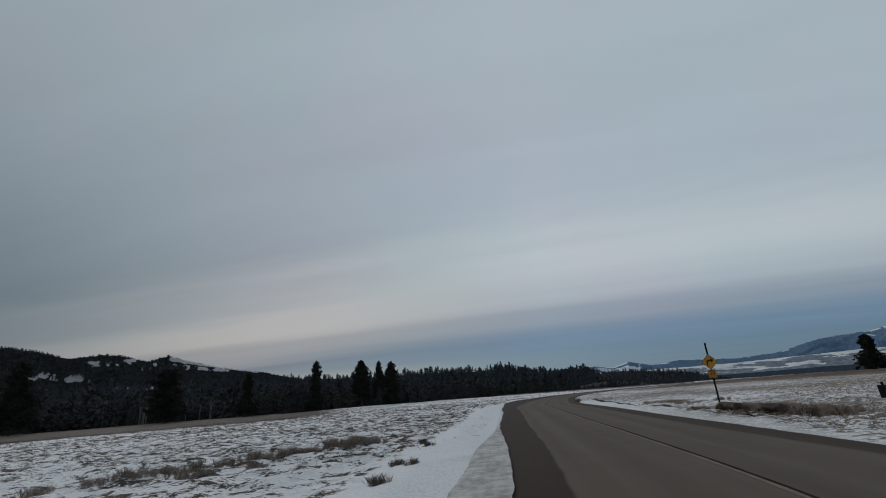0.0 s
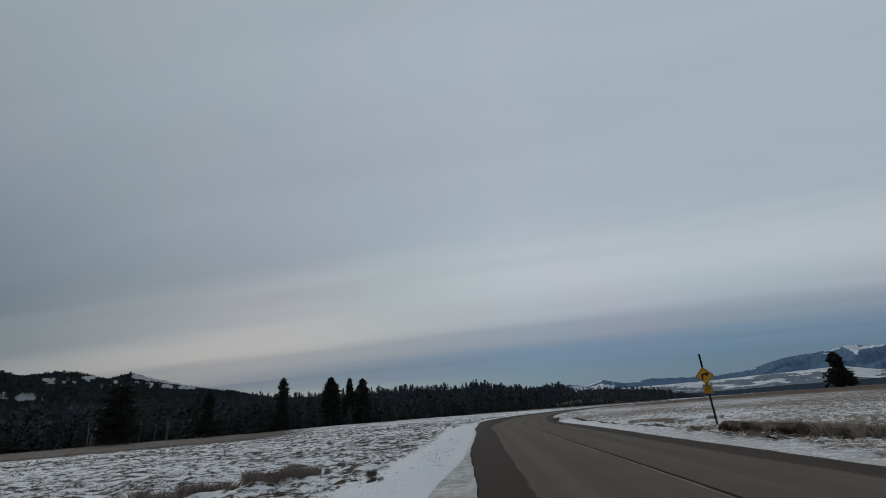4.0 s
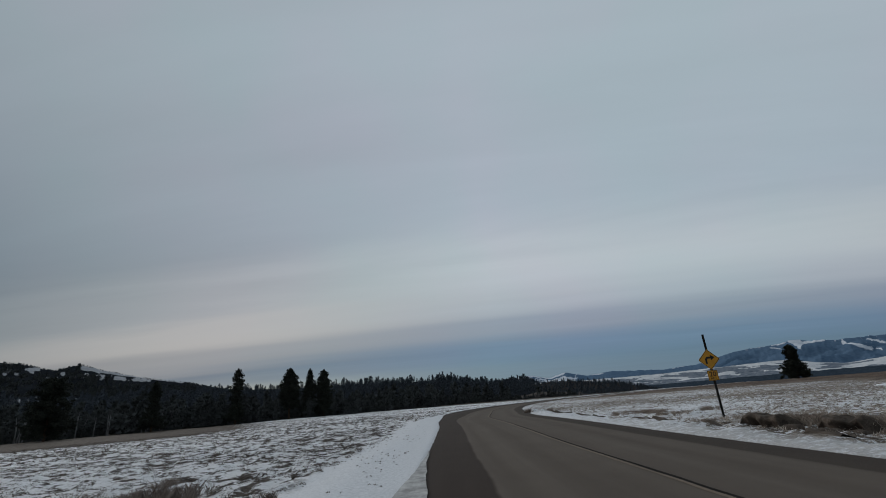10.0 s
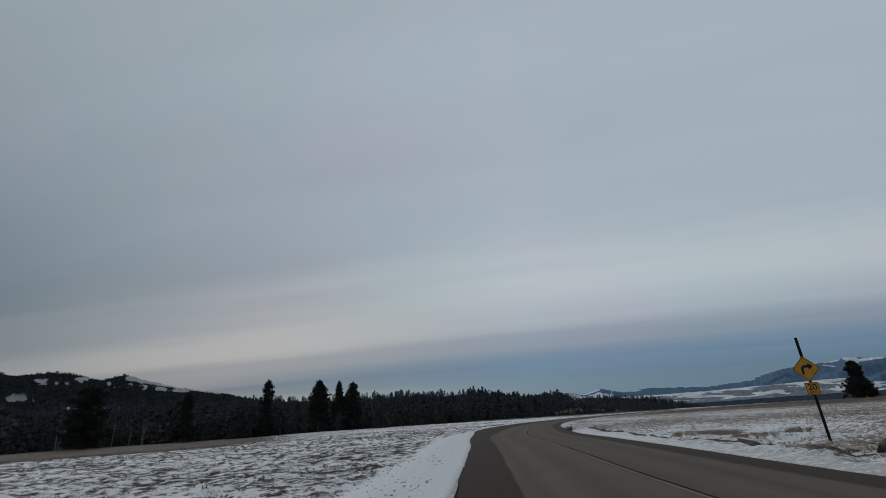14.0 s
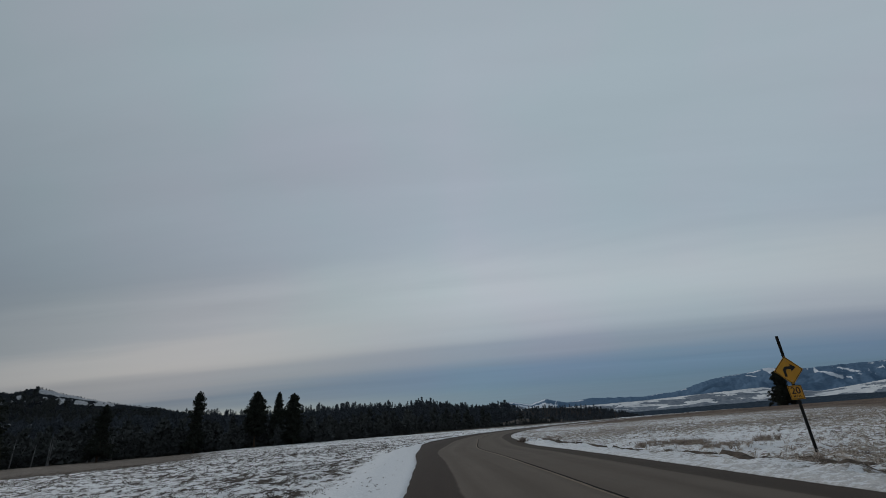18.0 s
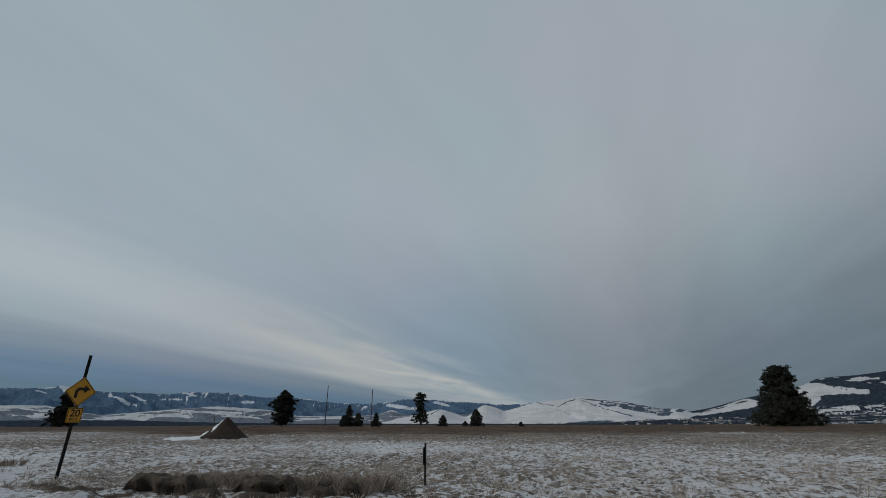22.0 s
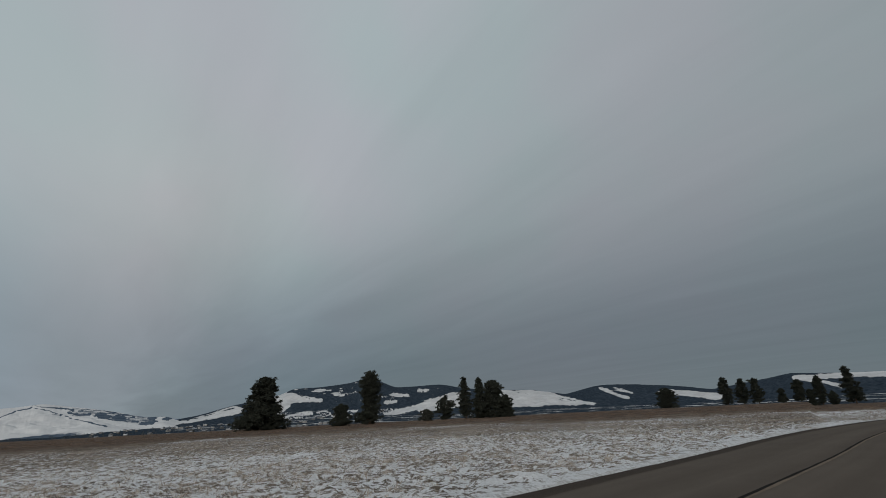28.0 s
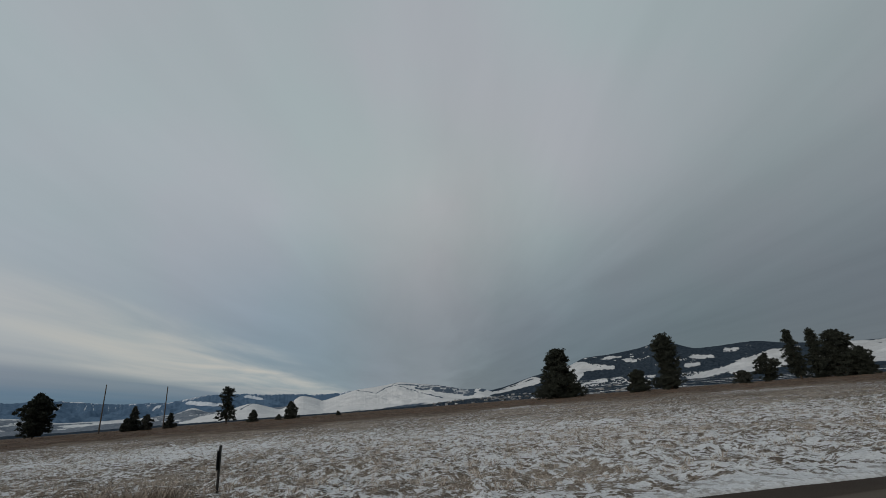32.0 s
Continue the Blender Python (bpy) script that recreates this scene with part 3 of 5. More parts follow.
def snow_west(a, e, u, c):
    """Small snowy glades between the trees, and one open white shoulder."""
    glade = fbm(a * 2.6, e * 2.2, 221, 3)
    s = 0.20 + 0 * a
    for a0, e0, a1, e1, w in ((-37.0, 5.55, -33.4, 5.75, 0.55), (-42.4, 4.9, -38.0, 4.3, 0.5), (-41, 4.3, -37, 4.05, 0.4), (-32.8, 5.0, -32.2, 5.0, 0.3), (-35, 3.2, -30, 2.9, 0.35)):
        s = s + 0.62 * bar(a, e, a0, e0, a1, e1, w) * step(0.50, 0.60, glade)
    s = s + 0.48 * bar(a, e, -30.0, 5.95, -21.5, 4.25, 0.42, 0.16, 0.15, 0.2) + 0.55 * bar(a, e, -31.2, 5.4, -24.5, 4.55, 0.55, 0.3) * step(0.46, 0.58, glade)
    return s


hill_range("hill_west", "dark wooded hills with snow between the trees", LEFT_HILL, WEST, 2000, 900, -0.4, snow_west, 11, cols=900, rows=80, gully=0.1, wiggle=0.16)


def snow_range(a, e, u, c):
    """Forest flanks blue with painted haze; snow along the crest and in thin fingers that run down beside the spurs."""
    run = a * 1.9 + (1 - u) * np.where(fbm(a * 0.2, a * 0, 231, 2) > 0.5, 1.6, -1.6)
    finger = np.abs(2 * fbm(run, u * 0.8, 233, 3) - 1)
    region = step(0.47, 0.64, fbm(a * 0.2 + 7, u * 1.4, 235, 3))
    s = 0.22 + 0.34 * step(0.12, 0.0, finger) * step(0.45, 0.8, u) * region
    s = s + 0.28 * step(0.92, 0.985, u + 0.06 * (c - 0.5)) * step(0.48, 0.64, fbm(a * 1.6, a * 0, 237, 3)) + 0.75 * step(25, 22.5, a) * step(0.30, 0.42, c)
    for a0, e0, a1, e1, w0, w1 in ((49.9, 2.5, 51.6, 1.7, 0.14, 0.1), (51.6, 2.6, 53.2, 1.9, 0.14, 0.1), (50.6, 2.2, 52.6, 1.6, 0.16, 0.08), (54.5, 2.25, 56.2, 2.35, 0.16, 0.1),
                                   (56.1, 3.0, 57.5, 2.65, 0.16, 0.1), (62.4, 2.2, 63.2, 2.15, 0.35, 0.25), (65.6, 2.2, 66.4, 2.15, 0.3, 0.2), (68.4, 2.75, 70.8, 2.45, 0.34, 0.2),
                                   (46.2, 3.35, 46.7, 2.4, 0.45, 0.12), (46.6, 2.9, 48.8, 3.1, 0.25, 0.2), (79, 1.9, 82, 1.5, 0.5, 0.3), (84.5, 2.3, 86, 1.9, 0.3, 0.2), (44.0, 2.85, 45.0, 2.6, 0.12, 0.1)):
        s = s + 0.55 * bar(a, e, a0, e0, a1, e1, w0, w1, 0.2, 0.35)
    return s


hill_range("mountain_range", "far mountain range, painted haze-blue, with snow in its gullies", HAZED_RANGE,
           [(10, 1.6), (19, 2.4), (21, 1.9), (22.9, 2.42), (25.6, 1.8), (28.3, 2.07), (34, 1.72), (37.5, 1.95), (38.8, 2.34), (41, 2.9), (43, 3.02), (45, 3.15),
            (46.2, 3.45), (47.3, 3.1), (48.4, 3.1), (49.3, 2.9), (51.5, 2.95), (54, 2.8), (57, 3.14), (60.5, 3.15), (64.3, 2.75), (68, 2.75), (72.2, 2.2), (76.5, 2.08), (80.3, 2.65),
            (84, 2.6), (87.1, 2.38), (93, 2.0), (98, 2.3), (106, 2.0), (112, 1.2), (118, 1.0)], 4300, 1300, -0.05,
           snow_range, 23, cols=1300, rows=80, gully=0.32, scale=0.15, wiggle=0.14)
def snow_foothills(a, e, u, c):
    """Long level snow fields over a foot whose grey is painted haze."""
    streak = fbm(a * 0.45 + 1.2 * c, e * 5.0 + 0.16 * a, 241, 5)
    s = 0.12 + 0.74 * step(0.40, 0.56, streak) * step(0.25, 0.55, u) + 0.40 * step(0.84, 0.97, u)
    return s - 0.5 * step(0.60, 0.66, fbm(a * 0.9, e * 9, 243, 3)) * step(0.5, 0.7, u)


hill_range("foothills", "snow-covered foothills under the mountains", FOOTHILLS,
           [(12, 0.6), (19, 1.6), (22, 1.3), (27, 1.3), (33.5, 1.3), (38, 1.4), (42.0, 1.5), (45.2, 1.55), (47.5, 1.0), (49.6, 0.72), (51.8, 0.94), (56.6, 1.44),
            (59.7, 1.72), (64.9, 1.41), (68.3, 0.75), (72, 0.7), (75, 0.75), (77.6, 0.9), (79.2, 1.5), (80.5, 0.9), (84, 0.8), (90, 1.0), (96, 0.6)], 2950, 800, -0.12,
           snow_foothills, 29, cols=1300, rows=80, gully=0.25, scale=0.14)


def snow_white(a, e, u, c):
    s = 1.0 + 0 * a
    dark = np.maximum(bar(a, e, 104.0, 2.1, 110.5, 0.95, 0.35, 0.75, 0.1, 0.5), bar(a, e, 107.0, 1.65, 112.2, 1.15, 0.7, 0.4, 0.1, 0.5))
    s = s - (0.50 + 0.5 * (fbm(a * 1.4, e * 4, 261, 3) < 0.52)) * dark + 0.5 * bar(a, e, 111.3, 1.08, 111.6, 1.05, 0.2)
    for a0, e0, a1, e1 in ((101.5, 2.5, 106.9, 0.6), (99.0, 1.7, 101.2, 2.6), (101.3, 2.75, 104, 2.3), (104, 2.4, 107.5, 1.95), (92.5, 1.3, 94.5, 1.75), (88.8, 0.95, 90.2, 2.1),
                           (83.9, 0.95, 85.0, 1.55), (96.5, 2.2, 98.5, 1.9)):
        s = s - 0.8 * bar(a, e, a0, e0, a1, e1, 0.07, 0.12, 0.06, 0.45)
    return s - 0.75 * step(0.16, 0.04, u + 0.2 * (c - 0.5)) * step(97, 101, a)


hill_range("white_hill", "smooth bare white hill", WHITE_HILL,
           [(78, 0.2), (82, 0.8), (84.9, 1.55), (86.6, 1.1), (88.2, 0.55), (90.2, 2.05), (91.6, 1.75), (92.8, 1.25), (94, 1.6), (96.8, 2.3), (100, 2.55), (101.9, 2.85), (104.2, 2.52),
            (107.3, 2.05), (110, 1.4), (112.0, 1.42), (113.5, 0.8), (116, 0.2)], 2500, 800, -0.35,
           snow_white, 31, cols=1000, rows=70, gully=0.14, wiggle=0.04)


def snow_south(a, e, u, c):
    """Dark conifer slopes with clean-edged white pastures."""
    s = 0.24 + 0.30 * (c - 0.5) + 0.24 * step(0.60, 0.76, fbm(a * 1.6, e * 4.2, 257, 5)) * step(1.8, 2.4, e) * step(150, 146, a)
    for k, a0, e0, a1, e1, w0, w1 in ((0.6, 123.7, 3.0, 127.6, 2.55, 1.25, 0.3), (0.6, 123.6, 2.5, 123.2, 1.5, 0.8, 0.4), (0.45, 123.4, 0.95, 128.6, 1.31, 0.1, 0.1),
                                      (0.6, 112.8, 0.6, 118.5, 1.75, 0.2, 0.8), (0.6, 135.5, 0.65, 143.8, 2.3, 0.35, 1.1), (0.6, 139.5, 0.9, 143.8, 1.5, 0.5, 0.6),
                                      (0.7, 149.0, 1.9, 154.5, 1.65, 2.0, 1.7), (0.7, 154.5, 1.6, 160.0, 0.75, 1.5, 0.15), (0.6, 160.9, 2.5, 163.9, 1.2, 0.2, 0.3),
                                      (0.5, 162.4, 2.35, 164.6, 1.8, 0.15, 0.15), (0.65, 167.7, 1.7, 172.7, 0.85, 0.3, 0.6), (0.65, 179.6, 2.2, 187, 1.95, 0.35, 0.6),
                                      (0.6, 180.4, 2.0, 183.0, 1.1, 0.3, 0.3), (0.5, 127.2, 3.75, 128.7, 3.7, 0.25, 0.2), (0.4, 129.2, 3.3, 131.6, 3.25, 0.12, 0.1),
                                      (0.5, 136.2, 2.95, 137.8, 2.75, 0.35, 0.25), (0.45, 139.4, 3.4, 140.6, 3.35, 0.2, 0.2), (0.45, 134.4, 2.75, 135.6, 2.7, 0.14, 0.1),
                                      (0.45, 124.6, 3.98, 126.2, 3.85, 0.16, 0.1), (0.45, 135.6, 2.1, 136.4, 2.1, 0.4, 0.3)):
        s = s + k * bar(a, e, a0, e0, a1, e1, w0, w1, 0.22, 0.5)
    for a0, e0, a1, e1 in ((137.2, 1.35, 142.8, 2.75), (114.0, 0.95, 118.4, 2.0), (125.2, 3.3, 126.6, 2.7), (151.5, 2.45, 156.5, 1.35), (154.5, 2.2, 158.0, 1.15), (116, 0.7, 118, 1.0)):
        s = s - 0.6 * bar(a, e, a0, e0, a1, e1, 0.06, 0.10, 0.06, 0.35) * step(0.36, 0.46, fbm(a * 2.2, e * 5, 251, 3))
    town = step(119, 121, a) * step(150, 130, a) * step(0.45, 0.7, e) * step(1.6, 1.3, e)
    s = s + 0.34 * town * (fbm(a * 1.5, e * 16, 253, 3) > 0.53)
    return s + 0.5 * step(187, 191, a) - 0.35 * step(0.97, 1.0, u) * step(150, 148, a)


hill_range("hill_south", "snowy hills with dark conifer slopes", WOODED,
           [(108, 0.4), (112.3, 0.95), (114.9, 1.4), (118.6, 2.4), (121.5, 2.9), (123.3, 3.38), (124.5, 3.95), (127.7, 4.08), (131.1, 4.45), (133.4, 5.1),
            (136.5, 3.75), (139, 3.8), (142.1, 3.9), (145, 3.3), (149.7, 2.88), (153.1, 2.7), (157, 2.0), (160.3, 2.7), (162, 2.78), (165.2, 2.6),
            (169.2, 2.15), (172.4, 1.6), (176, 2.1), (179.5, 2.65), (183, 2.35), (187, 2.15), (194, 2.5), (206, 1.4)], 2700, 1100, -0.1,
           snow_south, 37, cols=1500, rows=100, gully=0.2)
hill_range("hill_east", "low snowy hills behind the road", WOODED,
           [(195, 0.5), (204, 1.8), (220, 2.6), (240, 2.0), (262, 3.0), (280, 4.2), (292, 3.0), (300, 1.0)], 2800, 900, -0.1,
           lambda a, e, u, c: 0.5 + 0.3 * (c - 0.5), 41)
# a dark wooded flat between the bench and the foothills, and streaky snow fields round the town
PLAIN = np.array([(22, -0.3), (30, 0.15), (42, 0.24), (51, 0.26), (59, 0.05), (68, -0.1), (80, -0.12), (96, -0.15), (103, -0.1), (107, 0.14), (110.4, 0.3), (116, 0.42), (124, 0.62),
                  (130, 0.75), (142, 0.5), (150, 0.5), (158, 0.4), (170, 0.35), (190, 0.3)], float)


def plain_z(az, r):
    """The height of that flat."""
    base = math.tan(radians(-0.75)) * 1050
    return 1.6 + base + (math.tan(radians(np.interp(az, PLAIN[:, 0], PLAIN[:, 1]))) * 1750 - base) * np.clip((r - 1050) / 700, 0, 1) ** 0.9


hill_range("plain_woods", "dark wooded plain below the foothills", WOODED,
           PLAIN, 1750, 700, -0.75,
           lambda a, e, u, c: 0.27 + 0.25 * (c - 0.5) + step(108, 114, a) * (0.24 * (np.abs(((u * 7 + 2 * c) % 1) - 0.5) < 0.22) - 0.02), 43, cols=1300, rows=40, gully=0.05, wiggle=0.08)
BROWN_RISE = hill_material("bare_woods", (0.12, 0.115, 0.115), (0.20, 0.195, 0.195), (0.030, 0.028, 0.029), (0.054, 0.049, 0.048), 0.04, 0.6)
EAST_RISE = np.array([(14, 0.9), (18, 1.3), (21, 1.5), (23.5, 1.4), (25.3, 1.25), (28.3, 0.9), (30.1, 0.45), (32, -0.2), (34, -0.6), (37, -0.8)])
hill_range("hill_north_east", "low rise of leafless grey-brown woods", BROWN_RISE, EAST_RISE, 640, 120, -0.8,
           lambda a, e, u, c: 0.32 + 0.3 * (c - 0.5), 47, cols=300, rows=30, wiggle=0.25, gully=0.2)


# ---- trees ----
def at(az, dist, eye=(2.8, 15.7)):
    """The place that lies that far from eye at a heading."""
    return eye[0] + dist * math.sin(radians(az)), eye[1] + dist * math.cos(radians(az))


def foot(x, y):
    """The ground's height under a thing, a little sunk in."""
    return float(land(np.array([x]), np.array([y]))[0])


def leaves(rng, centres, radii, per, size, flat=0.6):
    """Many small pointed leaf clumps round each centre: vertices and triangles."""
    n = len(centres) * per
    c, r = np.repeat(centres, per, 0), np.repeat(radii, per)[:, None]
    d = rng.normal(size=(n, 3))
    d /= np.linalg.norm(d, axis=1, keepdims=True)
    p = c + d * r * rng.random((n, 1)) ** 0.5 * np.array([1, 1, flat])
    out = d + rng.normal(size=(n, 3)) * 0.6 + (0, 0, 0.35)
    out /= np.linalg.norm(out, axis=1, keepdims=True)
    wide = np.cross(out, rng.normal(size=(n, 3)))
    wide /= np.linalg.norm(wide, axis=1, keepdims=True) + 1e-9
    s = size * rng.uniform(0.6, 1.4, (n, 1))
    v = np.stack([p - wide * s * 0.45 - out * s * 0.3, p + wide * s * 0.45 - out * s * 0.3, p + out * s * 0.9], 1)
    return v.reshape(-1, 3), np.arange(3 * n).reshape(-1, 3)


def spar(a, b, ra, rb, sides=6):
    """A tapered round piece from a to b."""
    a, b = np.array(a, float), np.array(b, float)
    d = (b - a) / (np.linalg.norm(b - a) + 1e-9)
    u = np.cross(d, (0.31, 0.87, 0.12) if abs(d[2]) > 0.6 else (0, 0, 1))
    u /= np.linalg.norm(u)
    w = np.cross(d, u)
    t = np.arange(sides) * 2 * np.pi / sides
    ring = np.cos(t)[:, None] * u + np.sin(t)[:, None] * w
    v = np.concatenate([a + ring * ra, b + ring * rb])
    k = np.arange(sides)
    f = np.stack([k, (k + 1) % sides, (k + 1) % sides + sides, k + sides], 1)
    return v, f


def gather(pieces):
    vs, fs, n = [], [], 0
    for v, f in pieces:
        vs.append(v)
        fs.append(f + n)
        n += len(v)
    return np.concatenate(vs), np.concatenate(fs)


# crown outline by height: share of the height, share of the half width
SHAPES = {
    "pine": [(0.0, 0.75), (0.12, 0.95), (0.3, 0.85), (0.5, 1.0), (0.7, 0.85), (0.86, 0.62), (1, 0.22)],
    "wide": [(0.0, 1.0), (0.12, 0.97), (0.3, 0.80), (0.45, 0.68), (0.62, 0.70), (0.8, 0.50), (0.92, 0.34), (1, 0.12)],
    "tower": [(0.0, 1.0), (0.15, 0.95), (0.35, 0.88), (0.55, 0.82), (0.75, 0.66), (0.9, 0.46), (1, 0.22)],
    "layered": [(0.0, 1.0), (0.14, 0.95), (0.3, 0.85), (0.45, 0.62), (0.6, 0.52), (0.8, 0.42), (1, 0.16)],
    "skirted": [(0.0, 1.0), (0.1, 0.95), (0.22, 0.74), (0.4, 0.64), (0.6, 0.68), (0.75, 0.58), (0.88, 0.40), (1, 0.16)],
    "spire": [(0.0, 1.0), (0.3, 0.85), (0.6, 0.7), (0.82, 0.55), (1, 0.15)],
    "round": [(0.0, 0.45), (0.12, 0.95), (0.3, 1.0), (0.5, 0.95), (0.68, 0.75), (0.85, 0.45), (1, 0.12)],
    "cone": [(0.0, 1.0), (0.2, 0.85), (0.45, 0.62), (0.7, 0.4), (0.88, 0.2), (1, 0.04)],
    "dome": [(0.0, 1.0), (0.25, 0.97), (0.5, 0.88), (0.72, 0.7), (0.88, 0.48), (1, 0.16)],
    "gaunt": [(0.0, 0.9), (0.2, 0.6), (0.4, 0.8), (0.6, 0.55), (0.8, 0.6), (0.92, 0.5), (1, 0.3)],
}


def tree(label, x, y, h, w, shape="pine", clear=0.08, limbs=70, per=46, size=0.27, seed=0, leaf=None, lean=0.0, gaps=0.25, group=""):
    """A conifer: a tapered trunk with limbs, and a crown of many small clumps along them."""
    rng = np.random.default_rng(seed)
    base = new("pine_tree" if leaf is None else "juniper_tree")
    base.location = (x, y, foot(x, y) - 0.1)
    prof = np.array(SHAPES[shape])
    tilt = np.array([math.cos(seed * 2.4), math.sin(seed * 2.4)]) * lean * h
    r0 = 0.016 * h + 0.03
    mid = lambda u: np.array([*(tilt * u**1.5), u * h])
    wood = [spar(mid(k / 6), mid((k + 1) / 6), r0 * (1 - k / 6.6), r0 * (1 - (k + 1) / 6.6), 8) for k in range(6)]
    cents, rads = [], []
    for k in range(limbs):
        u = (k + rng.random()) / limbs
        lobe = 1.0 + gaps * math.sin(7 * u + seed) + 0.5 * gaps * rng.normal()
        a = k * 2.39996 + rng.normal() * 0.4
        half = 0.5 * w * np.interp(u, prof[:, 0], prof[:, 1]) * np.clip(lobe, 0.35, 1.15) * rng.uniform(0.65, 1.05)
        p0 = mid(clear + (0.97 - clear) * u)
        rise = half * rng.uniform(-0.10, 0.28)
        p1 = p0 + (math.cos(a) * half, math.sin(a) * half, rise)
        if k % 2 == 0:
            wood.append(spar(p0, p0 + (p1 - p0) * 0.85, r0 * 0.28 * (1 - 0.7 * u), r0 * 0.06, 4))
        pads = max(1, int(round(2 + half * 1.1)))
        for q in np.linspace(0.32, 1.0, pads):
            cents.append(p0 + (p1 - p0) * q + rng.normal(size=3) * 0.1 * (0.3 + half))
            rads.append((0.24 + 0.03 * h) * rng.uniform(0.7, 1.25))
    cents.append(mid(1.0))
    rads.append(0.3)
    v, f = gather(wood)
    part("trunk", mesh_of("trunk", v, f, BARK, True), base, "dark rough trunk with limbs")
    v, f = leaves(rng, np.array(cents), np.array(rads), per, size)
    v[:, 2] = np.maximum(v[:, 2], 0.06)
    part("crown", mesh_of("crown", v, f, NEEDLES if leaf is None else leaf), base, "dark green needle crown with gaps")
    return tagged(base, label, "tree", group)


def tree_seen(label, az, top, wide, dist, shape, seed, eye=(2.8, 15.7), **more):
    """A tree of that angular height and width, seen from eye."""
    x, y = at(az, dist, eye)
    h = 1.6 + dist * math.tan(radians(top)) - foot(x, y) + 0.1
    return tree(label, x, y, h, radians(wide) * dist, shape, seed=seed, **more)


E13, E0, E28 = (1.81, 11.41), (0.0, 0.0), (2.87, 15.53)
tree_seen("broad dark pine standing alone behind the road sign", 46.0, 2.93, 2.6, 205, "layered", 1, E13, limbs=120, clear=0.03, size=0.30)
tree_seen("slim spruce rising over the edge of the woods", -16.2, 5.51, 1.9, 168, "spire", 2, E13, limbs=80, clear=0.05, gaps=0.4)
tree_seen("round-topped pine taller than the woods round it", -10.5, 5.30, 2.6, 172, "round", 3, E13, limbs=130, clear=0.22, size=0.30, gaps=0.15)
tree_seen("dark pointed pine in front of the woods", -8.2, 5.13, 2.1, 172, "cone", 4, E13, limbs=110, gaps=0.15)
tree_seen("dark broad-topped pine in front of the woods", -6.6, 4.93, 2.5, 172, "spire", 5, E13, limbs=130, gaps=0.12)
tree_seen("large dark pine at the rim of the snowy field", -41.8, 5.84, 4.2, 172, "wide", 6, E0, limbs=110, size=0.30)
tree_seen("large dark pine in front of wooded hills", -30.0, 4.82, 4.0, 175, "pine", 7, E0, limbs=110, size=0.30)
tree_seen("dark pine at the edge of the woods", -22.1, 4.2, 2.6, 178, "cone", 8, E0, limbs=80)
tree_seen("round-crowned pine with a short bare trunk", 66.6, 3.49, 2.95, 150, "round", 9, limbs=105, clear=0.09, size=0.30, gaps=0.3)
tree_seen("pointed juniper beside a utility pole", 74.1, 1.87, 1.5, 152, "cone", 10, leaf=JUNIPER, limbs=60, clear=0.0)
tree_seen("low juniper leaning on a taller one", 75.2, 1.0, 1.2, 151, "dome", 11, leaf=JUNIPER, limbs=45, clear=0.0)
tree_seen("low juniper leaning on a taller one", 73.5, 0.75, 0.9, 150, "dome", 12, leaf=JUNIPER, limbs=40, clear=0.0)
tree_seen("small pointed juniper at the foot of a pole", 77.3, 1.0, 1.35, 152, "cone", 13, leaf=JUNIPER, limbs=45, clear=0.0)
tree_seen("gaunt open ponderosa with a clear trunk", 82.6, 3.41, 2.5, 152, "gaunt", 14, limbs=62, clear=0.1, per=34, gaps=0.5, size=0.24)
tree_seen("small conical juniper in brown grass", 85.3, 0.76, 1.45, 152, "cone", 15, leaf=JUNIPER, limbs=50, clear=0.0)
tree_seen("broad cone-shaped juniper dusted with snow", 89.3, 1.43, 2.2, 153, "cone", 16, leaf=JUNIPER, limbs=75, clear=0.0)
tree_seen("tiny juniper in brown grass", 88.0, 0.05, 0.6, 150, "dome", 17, leaf=JUNIPER, limbs=24, clear=0.0)
tree_seen("tiny juniper in brown grass", 94.6, -0.05, 0.4, 150, "dome", 18, leaf=JUNIPER, limbs=20, clear=0.0)
tree_seen("massive dark ponderosa with a lobed crown", 121.4, 5.30, 6.0, 150, "skirted", 19, limbs=190, clear=0.02, size=0.30, gaps=0.25)
tree_seen("dense low pine between two tall ones", 130.1, 2.05, 2.6, 152, "dome", 20, limbs=80, clear=0.0)
tree_seen("tall tower-shaped ponderosa on the brown field", 133.4, 5.76, 3.3, 154, "tower", 21, limbs=140, clear=0.03, size=0.30, gaps=0.3)
tree_seen("low dark juniper beside taller pines", 140.2, 1.03, 2.2, 172, "dome", 22, E28, leaf=JUNIPER, limbs=60, clear=0.0)
tree_seen("small open pine with layered limbs", 142.5, 2.56, 2.6, 172, "pine", 23, E28, limbs=55, clear=0.05, gaps=0.4)
tree_seen("tall open ponderosa with a leaning top", 145.0, 4.62, 2.3, 172, "gaunt", 24, E28, limbs=85, clear=0.06, gaps=0.5, lean=0.03)
tree_seen("tall ponderosa in a dense group", 146.7, 4.5, 1.9, 175, "spire", 25, E28, limbs=95, clear=0.04, gaps=0.3)
tree_seen("dense dome-shaped group pine", 148.4, 4.05, 4.0, 172, "dome", 26, E28, limbs=150, clear=0.0, size=0.30)
tree_seen("dense low pine at the end of a group", 149.9, 2.3, 2.0, 171, "dome", 27, E28, limbs=70, clear=0.0)
tree_seen("lone squat pine far out on the field", 167.8, 2.01, 2.5, 205, "dome", 28, E28, limbs=85, clear=0.02)
G = "row of far pines"
